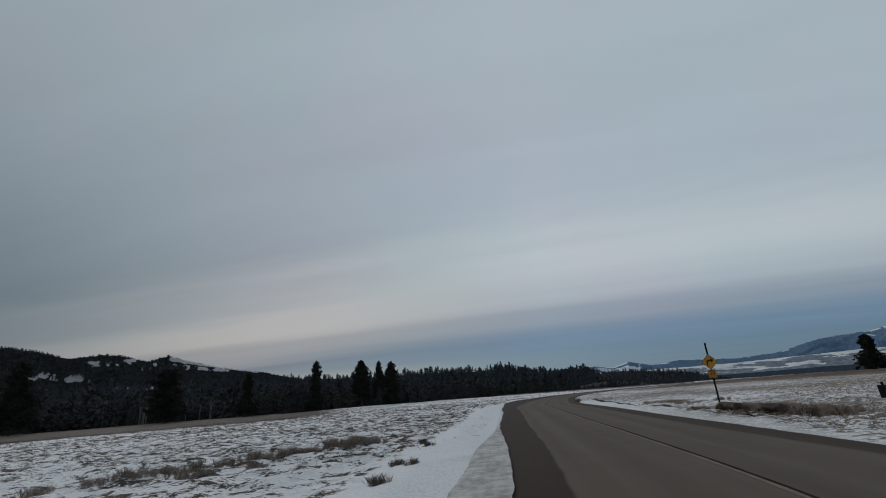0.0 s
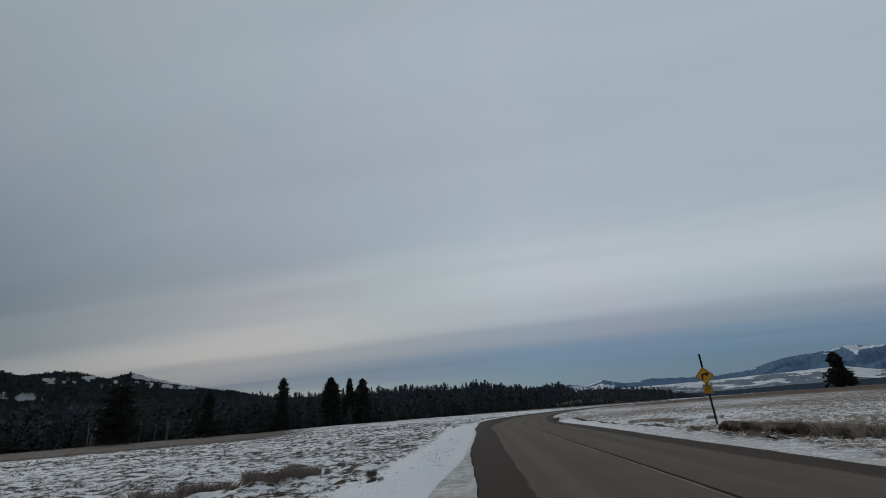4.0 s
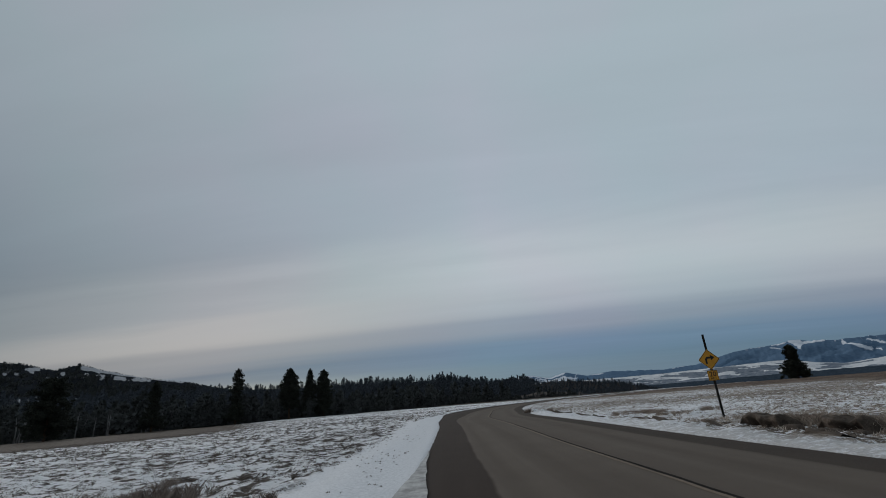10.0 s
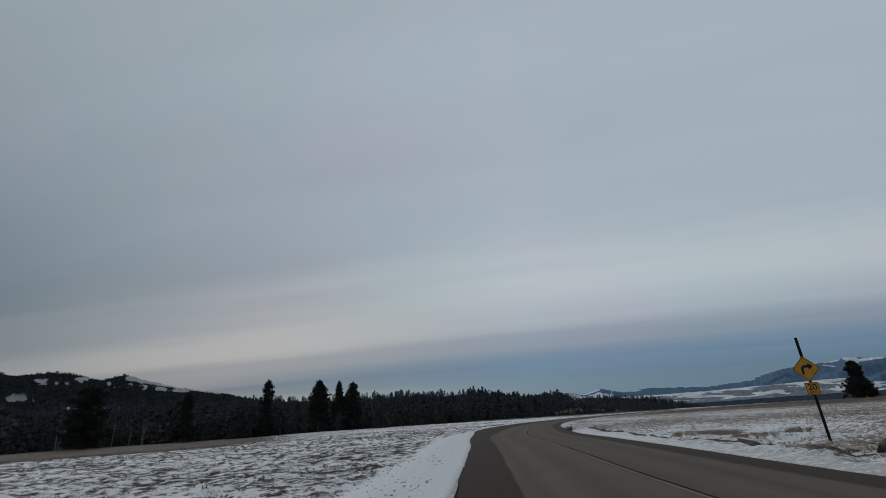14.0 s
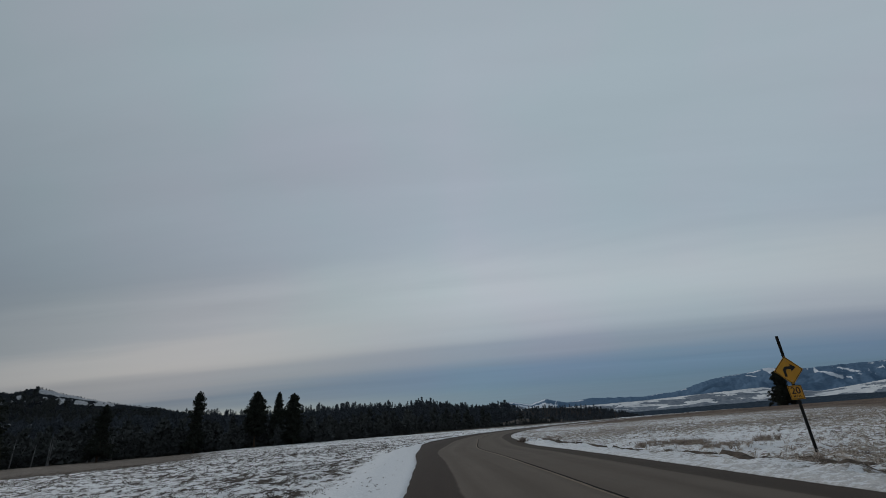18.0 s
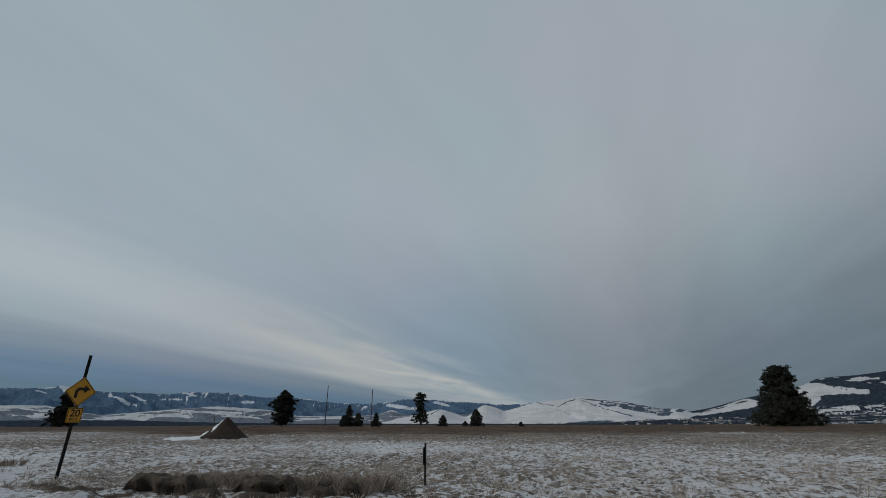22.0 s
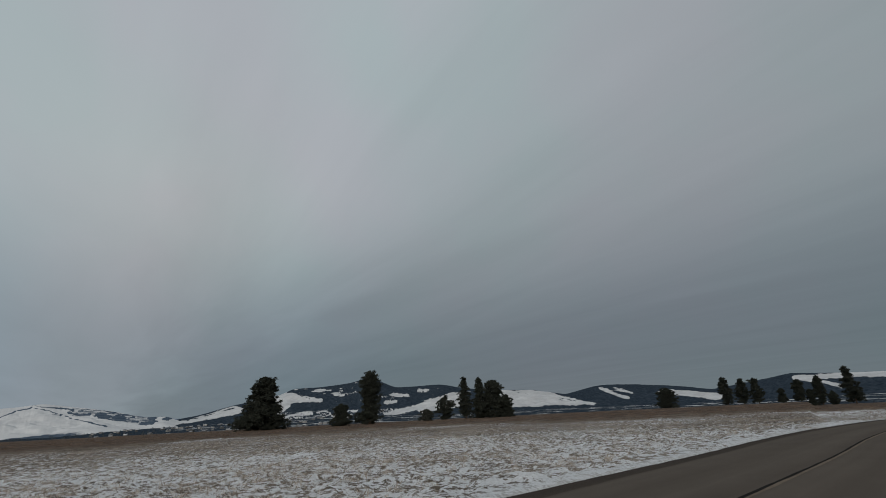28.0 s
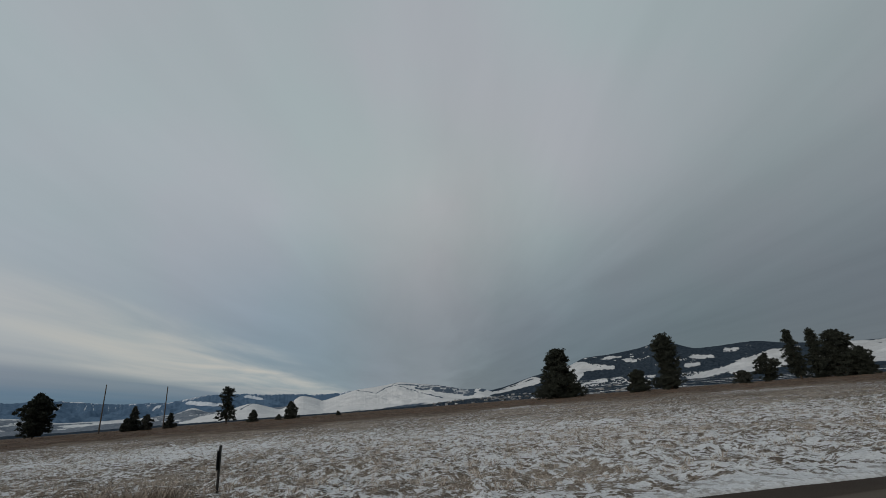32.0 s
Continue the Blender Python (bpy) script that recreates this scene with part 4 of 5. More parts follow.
for az, top, wide, shape, seed in ((173.5, 2.72, 1.6, "gaunt", 29), (174.9, 2.45, 1.6, "gaunt", 30), (176.2, 2.40, 1.6, "gaunt", 31),
                                   (178.2, 1.25, 0.8, "dome", 32), (179.6, 2.0, 1.15, "pine", 33), (180.5, 1.03, 0.9, "dome", 34),
                                   (181.2, 2.23, 1.3, "gaunt", 35), (182.1, 0.76, 0.8, "dome", 36), (183.6, 2.89, 1.6, "tower", 37),
                                   (186.8, 2.24, 1.7, "pine", 38)):
    tree_seen("windblown pine in a far row across the field", az, top, wide, 215, shape, seed, E28, limbs=60, gaps=0.4, size=0.30,
              lean=0.04, group=G)


# ---- the wooded rise ----
RISE = [(-80, 1.9), (-50, 2.6), (-20, 3.3), (-14, 3.15), (-4, 3.1), (0, 3.1), (4, 2.85), (8, 2.92), (11, 2.4), (14, 1.85), (17, 2.0), (18.5, 1.85), (20, 1.0), (22, 0.75),
        (25.6, 0.4), (28, -0.2), (31, -0.8)]
RISE_NEAR, RISE_TOP = 430.0, 760.0


def rise_z(az, r):
    p = np.array(RISE)
    top = 1.6 + RISE_TOP * np.tan(np.radians(np.interp(az, p[:, 0], p[:, 1])))
    u = np.clip((r - RISE_NEAR) / (RISE_TOP - RISE_NEAR), 0, 1.6)
    low = -9.0
    return low + (top - low) * np.where(u < 1, u**0.85, 1 - (u - 1) * 1.2)


def wooded_rise():
    az, r = np.linspace(-80, 31, 240), np.linspace(RISE_NEAR, RISE_TOP * 1.25, 24)[:, None]
    x, y = HOME[0] + r * np.sin(np.radians(az)), HOME[1] + r * np.cos(np.radians(az))
    z = rise_z(az[None] + 0 * r, r + 0 * az[None]) + 3 * (fbm(x / 60, y / 60, 53) - 0.5)
    me = mesh_of("hill_north", np.stack([x, y, z], -1).reshape(-1, 3), grid_faces(24, 240)[:, ::-1], LEFT_HILL, True)
    attribute(me, "snowy", 0.26 + 0.35 * (fbm(x / 25, y / 25, 55) - 0.5).ravel())
    tagged(new("hill_north", me), "low wooded rise with snow between its trees", "hill", kind="structure")


def proto(seed, h, w, narrow):
    """A far conifer, 1 m high, as vertices and triangles."""
    rng = np.random.default_rng(seed)
    cents, rads = [], []
    n = 26
    for k in range(n):
        u = (k + rng.random()) / n
        a = k * 2.39996
        half = 0.5 * w * (1 - u**1.2 if narrow else (1 - u**3) * (0.75 + 0.25 * math.sin(6 * u + seed))) * rng.uniform(0.5, 1.05)
        cents.append((math.cos(a) * half * 0.7, math.sin(a) * half * 0.7, h * (0.08 + 0.9 * u)))
        rads.append(0.06 + 0.35 * half)
    v, f = leaves(rng, np.array(cents), np.array(rads), 7, 0.10, 0.8)
    tv, tf = spar((0, 0, -0.06), (0, 0, 0.9), 0.016, 0.004, 3)
    tf = np.concatenate([tf[:, :3], tf[:, [0, 2, 3]]])
    return gather([(v, f), (tv, tf)])


def forest():
    rng = np.random.default_rng(77)
    kinds = [proto(k, 1.0, (0.34, 0.55, 0.75, 0.62, 0.85, 0.7)[k], k == 0) for k in range(6)]
    spots = []
    for az0, az1, r0, r1, n, h0, h1 in ((-21, -3, 166, 180, 130, 5, 9), (-80, 7, 180, 212, 900, 4, 8.5), (-78, 21, 640, 790, 2200, 3.5, 10.5), (-78, 17, 440, 650, 1100, 7, 13), (-80, -12, 195, 400, 1000, 6, 12),
                                        (-14, 16, 300, 440, 620, 7, 13), (12, 21, 560, 780, 300, 5, 9), (8, 24, 300, 430, 700, 3.5, 7), (20, 34, 330, 510, 600, 1.8, 3.6), (21, 34, 520, 640, 260, 2, 4)):
        az = rng.uniform(az0, az1, n)
        r = rng.uniform(r0, r1, n)
        spots.append(np.stack([az, r, (h0 + (h1 - h0) * rng.random(n) ** 1.6) * (0.55 + 0.9 * fbm(az * 0.7, r * 0.01, 57, 3)) * np.where(rng.random(n) < 0.04, 1.5, 1.0)], 1))
    spots = np.concatenate(spots)
    for az0, az1, r0, r1, n, h0, h1 in ((96, 152, 1080, 1740, 620, 3, 6), (30, 78, 1400, 1700, 60, 1.5, 3), (152, 200, 1080, 1740, 200, 3, 6)):
        spots = np.concatenate([spots, np.stack([rng.uniform(az0, az1, n), rng.uniform(r0, r1, n), rng.uniform(h0, h1, n)], 1)])
    ridge = rng.uniform(-46, -18, 420)
    ridge = ridge[fbm(ridge * 1.3, ridge * 0, 59, 3) + 0.2 * rng.normal(size=len(ridge)) > 0.42]
    parts, far, hillside = [], [], []
    for az in ridge:
        el = np.interp(az, WEST[:, 0], WEST[:, 1])
        r = 1960.0
        v, f = kinds[2 + rng.integers(4)]
        h = rng.uniform(4, 11) * (1.0 if az < -31.5 else 0.6)
        x, y = HOME[0] + r * math.sin(radians(az)), HOME[1] + r * math.cos(radians(az))
        far.append((v * h + (x, y, 1.6 + r * math.tan(radians(el)) - 0.62 * h), f))
    slope_az, slope_u = rng.uniform(-47, -17, 1700), rng.uniform(0.35, 0.98, 1700)
    slope_r = 1100 + 900 * slope_u
    low = math.tan(radians(-0.4)) * 1100
    crest = np.tan(np.radians(np.interp(slope_az, WEST[:, 0], WEST[:, 1]))) * 2000
    slope_e = np.degrees(np.arctan2(low + (crest - low) * slope_u**0.9, slope_r))
    open_snow = np.maximum(snow_west(slope_az, slope_e, slope_u, 0.5), snow_west(slope_az, slope_e + 0.3, slope_u, 0.5)) > 0.4
    for az, r, e in np.stack([slope_az, slope_r, slope_e], 1)[~open_snow]:
        v, f = kinds[2 + rng.integers(4)]
        h = rng.uniform(9, 17)
        x, y = HOME[0] + r * math.sin(radians(az)), HOME[1] + r * math.cos(radians(az))
        hillside.append((v * (1.5 * h, 1.5 * h, h) + (x, y, 1.6 + r * math.tan(radians(e)) - 0.6 * h), f))
    for _ in range(900):
        az, u = rng.uniform(14, 33.5), rng.random()
        r = 520 + 120 * u
        base, top = math.tan(radians(-0.8)) * 520, math.tan(radians(np.interp(az, EAST_RISE[:, 0], EAST_RISE[:, 1]))) * 640
        v, f = kinds[1 + rng.integers(5)]
        h = rng.uniform(2.2, 5.5)
        x, y = HOME[0] + r * math.sin(radians(az)), HOME[1] + r * math.cos(radians(az))
        far.append((v * h + (x, y, 1.2 + base + (top - base) * u**0.9), f))
    for az, r, h in spots:
        x, y = HOME[0] + r * math.sin(radians(az)), HOME[1] + r * math.cos(radians(az))
        z = float(rise_z(az, r)) if r > RISE_NEAR and az < 31 else -99.0
        z = max(z, foot(x, y), float(plain_z(az, r)) if az > 31 and r > 1050 else -99.0)
        v, f = kinds[rng.integers(6)]
        a = rng.uniform(0, 6.28)
        c, s = math.cos(a) * h, math.sin(a) * h
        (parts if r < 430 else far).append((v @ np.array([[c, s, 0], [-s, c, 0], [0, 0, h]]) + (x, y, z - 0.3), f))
    v, f = gather(parts)
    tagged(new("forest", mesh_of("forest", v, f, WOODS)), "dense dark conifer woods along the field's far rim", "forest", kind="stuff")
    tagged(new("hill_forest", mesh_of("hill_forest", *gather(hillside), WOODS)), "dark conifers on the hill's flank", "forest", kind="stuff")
    tagged(new("far_forest", mesh_of("far_forest", *gather(far), HAZED_WOODS)), "far conifer woods on the rises, blue-grey with painted haze", "forest", kind="stuff")


wooded_rise()
forest()


def bare_trunks():
    """Pale leafless trunks that stand in loose groups among the dark conifers."""
    rng = np.random.default_rng(83)
    pieces = []
    for az0, n in ((-38.0, 2), (-35.5, 3), (-34.2, 4), (-30.8, 2), (-28.4, 3), (-25.6, 4), (-23.4, 4), (-4.8, 2), (0.5, 1)):
        for _ in range(n):
            az, r, h = az0 + rng.normal() * 0.45, rng.uniform(181, 187), rng.uniform(5, 8)
            x, y = HOME[0] + r * math.sin(radians(az)), HOME[1] + r * math.cos(radians(az))
            z = foot(x, y)
            bend = rng.normal(size=2) * 0.3
            pieces.append(spar((x, y, z - 0.2), (x + bend[0], y + bend[1], z + h * 0.6), 0.20, 0.14, 5))
            pieces.append(spar((x + bend[0], y + bend[1], z + h * 0.6), (x + bend[0] * 2.4, y + bend[1] * 2.4, z + h), 0.14, 0.03, 5))
            for _ in range(3):
                u, a = rng.uniform(0.5, 0.85), rng.uniform(0, 6.28)
                p = (x + bend[0] * u, y + bend[1] * u, z + h * u)
                pieces.append(spar(p, (p[0] + 0.7 * math.cos(a), p[1] + 0.7 * math.sin(a), p[2] + 0.9), 0.05, 0.015, 5))
    pale = speckled("pale_bark", (0.07, 0.07, 0.07), (0.32, 0.32, 0.32), 0.9)
    tagged(new("bare_trunks", mesh_of("bare_trunks", *gather(pieces), pale, True)), "pale bare trunks among dark conifer woods", "bare trees", kind="stuff")


bare_trunks()


# ---- the road sign ----
def outline_mesh(name, pts, depth, mat, bevel=0.0):
    """A flat board cut to an outline in x and z, that thick in y, its face towards -y."""
    bm = bmesh.new()
    f = bm.faces.new([bm.verts.new((x, 0, z)) for x, z in pts])
    ex = bmesh.ops.extrude_face_region(bm, geom=[f])
    bmesh.ops.translate(bm, verts=[g for g in ex["geom"] if isinstance(g, bmesh.types.BMVert)], vec=(0, depth, 0))
    if bevel:
        bmesh.ops.bevel(bm, geom=list(bm.edges), offset=bevel, segments=1, affect="EDGES")
    return bm_mesh(name, bm, mat)


def rounded(pts, r, n=4):
    """The outline with each corner cut to a round of radius about r."""
    out = []
    for i, p in enumerate(pts):
        a, b, c = Vector(pts[i - 1]), Vector(p), Vector(pts[(i + 1) % len(pts)])
        d0, d1 = (a - b).normalized() * r, (c - b).normalized() * r
        for k in range(n + 1):
            u = k / n
            q = (b + d0) * (1 - u) ** 2 + b * 2 * u * (1 - u) + (b + d1) * u**2
            out.append((q.x, q.y))
    return out


def frame_mesh(name, pts, inner, depth, mat):
    """A flat band between two outlines with as many corners."""
    n = len(pts)
    v = [(x, y, z) for y in (0, depth) for ring in (pts, inner) for x, z in ring]
    f = []
    for i in range(n):
        j = (i + 1) % n
        f += [(i, j, n + j, n + i), (2 * n + i, 3 * n + i, 3 * n + j, 2 * n + j), (i, 2 * n + i, 2 * n + j, j), (n + i, n + j, 3 * n + j, 3 * n + i)]
    return mesh_of(name, v, f, mat)


def channel(name, h, mat):
    """A U-channel post with flanges."""
    prof = [(1.35 * px, 1.2 * py) for px, py in ((-0.042, 0.0), (-0.042, 0.006), (-0.024, 0.006), (-0.016, 0.038), (0.016, 0.038), (0.024, 0.006), (0.042, 0.006), (0.042, 0.0),
            (0.020, 0.0), (0.012, 0.032), (-0.012, 0.032), (-0.020, 0.0))]
    bm = bmesh.new()
    f = bm.faces.new([bm.verts.new((x, y, 0)) for x, y in prof])
    ex = bmesh.ops.extrude_face_region(bm, geom=[f])
    bmesh.ops.translate(bm, verts=[g for g in ex["geom"] if isinstance(g, bmesh.types.BMVert)], vec=(0, 0, h))
    return bm_mesh(name, bm, mat)


def bolt_mesh():
    bm = bmesh.new()
    bmesh.ops.create_cone(bm, cap_ends=True, segments=6, radius1=0.014, radius2=0.011, depth=0.012, matrix=pose(0, 0, 0, 90))
    return bm_mesh("bolt", bm, TIN)


def lettering(text, size):
    cu = bpy.data.curves.new("digits", "FONT")
    cu.body, cu.size, cu.align_x, cu.align_y, cu.extrude, cu.offset = text, size, "CENTER", "CENTER", 0.0015, 0.012 * size
    ob = bpy.data.objects.new("digits", cu)
    scene.collection.objects.link(ob)
    me = bpy.data.meshes.new_from_object(ob.evaluated_get(bpy.context.evaluated_depsgraph_get()))
    bpy.data.objects.remove(ob)
    me.materials.clear()
    me.materials.append(BLACK)
    return me


def road_sign(x, y, turn):
    base = new("road_sign")
    base.matrix_world = pose(x, y, foot(x, y) - 0.25, 0, 0, turn)
    part("post", channel("post", 4.32, RUST), base, "dark steel channel post", pose(0, 0, -0.15))
    d, c = 0.52, 2.89
    dia = rounded([(0, c - d), (d, c), (0, c + d), (-d, c)], 0.05)
    board = part("diamond_board", outline_mesh("diamond_board", dia, 0.004, YELLOW), base, "yellow diamond warning board", pose(0, -0.012, 0))
    outer = rounded([(0, c - d + 0.022), (d - 0.022, c), (0, c + d - 0.022), (-d + 0.022, c)], 0.05)
    inner = rounded([(0, c - d + 0.05), (d - 0.05, c), (0, c + d - 0.05), (-d + 0.05, c)], 0.045)
    part("border", frame_mesh("border", outer, inner, 0.002, BLACK), board, "black border", pose(0, -0.003, 0))
    # a shaft that bends to the right and ends in an arrow head
    w = 0.045
    arrow = [(-0.19, c - 0.22), (-0.19 + 2 * w, c - 0.22), (-0.19 + 2 * w, c - 0.02), (-0.05, c + 0.04), (0.09, c + 0.04), (0.09, c - 0.05),
             (0.28, c + 0.09), (0.09, c + 0.23), (0.09, c + 0.14), (-0.09, c + 0.14), (-0.19, c + 0.04)]
    part("arrow", outline_mesh("arrow", arrow, 0.002, BLACK), board, "black right-turn arrow", pose(0, -0.003, 0))
    p = 0.245
    pc = 2.10
    sq = rounded([(-p, pc - p), (p, pc - p), (p, pc + p), (-p, pc + p)], 0.03)
    plate = part("speed_plate", outline_mesh("speed_plate", sq, 0.004, YELLOW), base, "square yellow speed plate", pose(0, -0.012, 0))
    q = p - 0.015
    sq1 = rounded([(-q, pc - q), (q, pc - q), (q, pc + q), (-q, pc + q)], 0.03)
    q = p - 0.032
    sq2 = rounded([(-q, pc - q), (q, pc - q), (q, pc + q), (-q, pc + q)], 0.025)
    part("border", frame_mesh("border", sq1, sq2, 0.002, BLACK), plate, "black border", pose(0, -0.003, 0))
    part("digits", lettering("20", 0.33), plate, "black figures", pose(0, -0.003, pc + 0.055, 90))
    part("digits", lettering("M.P.H.", 0.105), plate, "black letters", pose(0, -0.003, pc - 0.135, 90))
    bolt = bolt_mesh()
    for owner, z in ((board, c + 0.34), (board, c - 0.36), (plate, pc + 0.19), (plate, pc - 0.20)):
        part("bolt", bolt, owner, "steel bolt head", pose(0, -0.008, z))
    return tagged(base, "yellow diamond right-turn warning sign with speed plate", "road sign")


road_sign(18.3, 30.1, -17)


def marker_post(x, y, turn):
    base = new("marker_post")
    base.matrix_world = pose(x, y, foot(x, y) - 0.2, 0, 0, turn)
    part("post", channel("post", 1.32, RUST), base, "dark steel channel post", pose(0, 0, -0.1))
    part("plate", outline_mesh("plate", rounded([(-0.17, 0.62), (0.17, 0.62), (0.17, 1.10), (-0.17, 1.10)], 0.03), 0.004, BLACK), base,
         "dark narrow marker plate", pose(0, 0.045, 0))
    part("bolt", bolt_mesh(), base, "steel bolt head", pose(0, 0.052, 0.87))
    return tagged(base, "short steel roadside marker post in snowy grass", "post")


marker_post(17.3, 17.5, -8)


# ---- poles ----
def utility_pole(label, az, top, dist, rad, eye=(2.8, 15.7), lean=0.0):
    x, y = at(az, dist, eye)
    base = new("utility_pole")
    base.location = (x, y, foot(x, y) - 0.3)
    h = 1.6 + dist * math.tan(radians(top)) - foot(x, y) + 0.3
    segs = [spar((lean * k / 5, 0, h * k / 5), (lean * (k + 1) / 5, 0, h * (k + 1) / 5), rad * (1 - 0.07 * k), rad * (1 - 0.07 * (k + 1)), 10) for k in range(5)]
    v, f = gather(segs)
    part("shaft", mesh_of("shaft", v, f, POLE, True), base, "weathered round wooden shaft")
    cap = spar((lean, 0, h), (lean, 0, h + 0.12), rad * 0.7, rad * 0.25, 10)
    part("cap", mesh_of("cap", *cap, TIN, True), base, "pointed metal cap")
    return tagged(base, label, "pole")


utility_pole("tall bare wooden utility pole on the field's rim", 71.4, 4.13, 150, 0.17)
utility_pole("tall bare wooden utility pole beside junipers", 76.7, 3.76, 150, 0.17)
utility_pole("short thin wooden pole behind the dirt mound", 59.6, 0.71, 112, 0.10)


# ---- the dirt mound ----
def dirt_mound(x, y, h, rx, ry):
    """A pile of dark earth, with wind-blown snow on its lee side."""
    n, m = 44, 26
    a, r = np.linspace(0, 2 * np.pi, n, endpoint=False), np.linspace(0, 1.15, m)[:, None]
    px, py = r * np.cos(a), r * np.sin(a)
    bump = 0.22 * (fbm(px * 3 + 9, py * 3, 61) - 0.5) + 0.14 * (fbm(px * 11, py * 11, 63, 3) - 0.5)
    z = h * np.clip(1 - r**0.95, -0.15, 1) * (1 + bump) + 0.06 * h * np.exp(-(r / 0.15) ** 2) + 0.12 * bump
    v = np.stack([px * rx, py * ry, z], -1).reshape(-1, 3)
    base = new("dirt_mound")
    base.matrix_world = pose(x, y, foot(x, y) - 0.12, 0, 0, -60)
    part("earth", mesh_of("earth", v, grid_faces(m, n, True), SOIL, True), base, "dark brown loose earth")
    # snow apron: a lifted skin over the side away from the wind and a drift at its foot
    a2, r2 = np.linspace(2.15, 4.0, 34), np.linspace(0.10, 2.7, 30)[:, None]
    sx, sy = r2 * np.cos(a2), r2 * np.sin(a2)
    b2 = 0.22 * (fbm(sx * 3 + 9, sy * 3, 61) - 0.5) + 0.14 * (fbm(sx * 11, sy * 11, 63, 3) - 0.5)
    z2 = np.where(r2 < 1.15, h * np.clip(1 - r2**0.95, -0.15, 1) * (1 + b2) + 0.12 * b2, 0.0)
    z2 = np.maximum(z2, 0.13 * np.exp(-(((r2 - 1.15) / 0.55) ** 2))) + 0.05 - 0.5 * (fbm(sx * 5, sy * 5, 75) - 0.47) - 0.4 * step(0.46, 0.56, fbm(sx * 3.2 + 3, sy * 3.2, 71)) * (r2 < 1.05)
    edge = np.minimum(a2 - 2.15, 4.0 - a2) / 0.35
    z2 = z2 - 0.3 * (1 - np.clip(edge + 0.6 * (fbm(sx * 4, sy * 4, 73) - 0.4), 0, 1)) - 0.35 * step(2.2, 2.7, r2)
    part("snow_drift", mesh_of("snow_drift", np.stack([sx * rx, sy * ry, z2], -1).reshape(-1, 3), grid_faces(30, 34), SNOW, True), base,
         "white wind-blown snow drift")
    return tagged(base, "pile of dark earth half covered by drifted snow", "dirt pile")


dirt_mound(57.2, 46.1, 2.3, 2.75, 2.75)


# ---- snow lumps and scrub at the inside of the bend ----
def snow_lump(label, x, y, w, h, seed):
    n, m = 20, 10
    a, r = np.linspace(0, 2 * np.pi, n, endpoint=False), np.linspace(0, 1, m)[:, None]
    px, py = r * np.cos(a), r * np.sin(a)
    k = 1 + 0.6 * (fbm(px * 2 + seed, py * 2, seed, 3) - 0.5)
    z = h * np.sqrt(np.clip(1 - r**2, 0, 1)) * k - 0.12
    ob = new("snow_lump", mesh_of("snow_lump", np.stack([px * w / 2 * k, py * w / 2 * k, z], -1).reshape(-1, 3), grid_faces(m, n, True), SNOW, True))
    ob.location = (x, y, foot(x, y))
    return tagged(ob, label, "snow lump")


snow_lump("small white snow lump beside the road's bend", 17.2, 55.2, 0.55, 0.4, 81)
snow_lump("small white snow lump beside the road's bend", 17.6, 54.0, 0.5, 0.36, 82)


# ---- grass, stalks and shrubs ----
def lie(x, y):
    """The ground's height with its hummocks."""
    return land(x, y) + relief(x, y, beside(x, y), np.hypot(x - HOME[0], y - HOME[1]))


def blades(rng, xy, count, h0, h1, w0, spread, droop=0.35):
    """Tufts of thin tapered blades: count for each place."""
    n = len(xy) * count
    c = np.repeat(xy, count, 0) + rng.normal(size=(n, 2)) * spread
    z = np.repeat(lie(xy[:, 0], xy[:, 1]), count) - 0.06
    a = rng.uniform(0, 2 * np.pi, n)
    h = rng.uniform(h0, h1, n) * np.repeat(rng.uniform(0.6, 1.25, len(xy)), count)
    lean = rng.normal(size=(n, 2)) * droop * h[:, None]
    w = w0 * rng.uniform(0.6, 1.4, n)
    d = np.stack([np.cos(a), np.sin(a)], 1) * w[:, None]
    p0, p1 = np.c_[c - d, z], np.c_[c + d, z]
    p2 = np.c_[c + lean * 0.45 + d * 0.6, z + 0.06 + h * 0.6]
    p3 = np.c_[c + lean, z + 0.06 + h]
    v = np.stack([p0, p1, p2, p3], 1).reshape(-1, 3)
    k = 4 * np.arange(n)[:, None]
    return v, np.concatenate([k + [0, 1, 2], k + [0, 2, 3]])


def field_points(rng, n, az0, az1, r0, r1, keep, least=0.46):
    az, r = np.radians(rng.uniform(az0, az1, n)), np.sqrt(rng.uniform(r0**2, r1**2, n))
    x, y = HOME[0] + r * np.sin(az), HOME[1] + r * np.cos(az)
    ok = keep(x, y, beside(x, y), r) & (fbm(x * 0.28, y * 0.28, 91, 3) + 0.25 * rng.normal(size=n) > least)
    return np.stack([x, y], 1)[ok]


rng = np.random.default_rng(17)
off_right = lambda x, y, s, r: s > EDGE_R + 2.4
off_left = lambda x, y, s, r: s < EDGE_L - 2.9
FROSTED = speckled("frosted_straw", (0.26, 0.215, 0.18), (0.54, 0.48, 0.42), 0.8, 0.9, 0.1, island=0.9)


def clumps(rng, xy, r0, r1, per, size, up=0.4):
    """Low fuzzy clumps of frozen stalks lying on the ground."""
    c = np.c_[xy, lie(xy[:, 0], xy[:, 1]) + 0.02]
    return leaves(rng, c, rng.uniform(r0, r1, len(xy)), per, size, up)


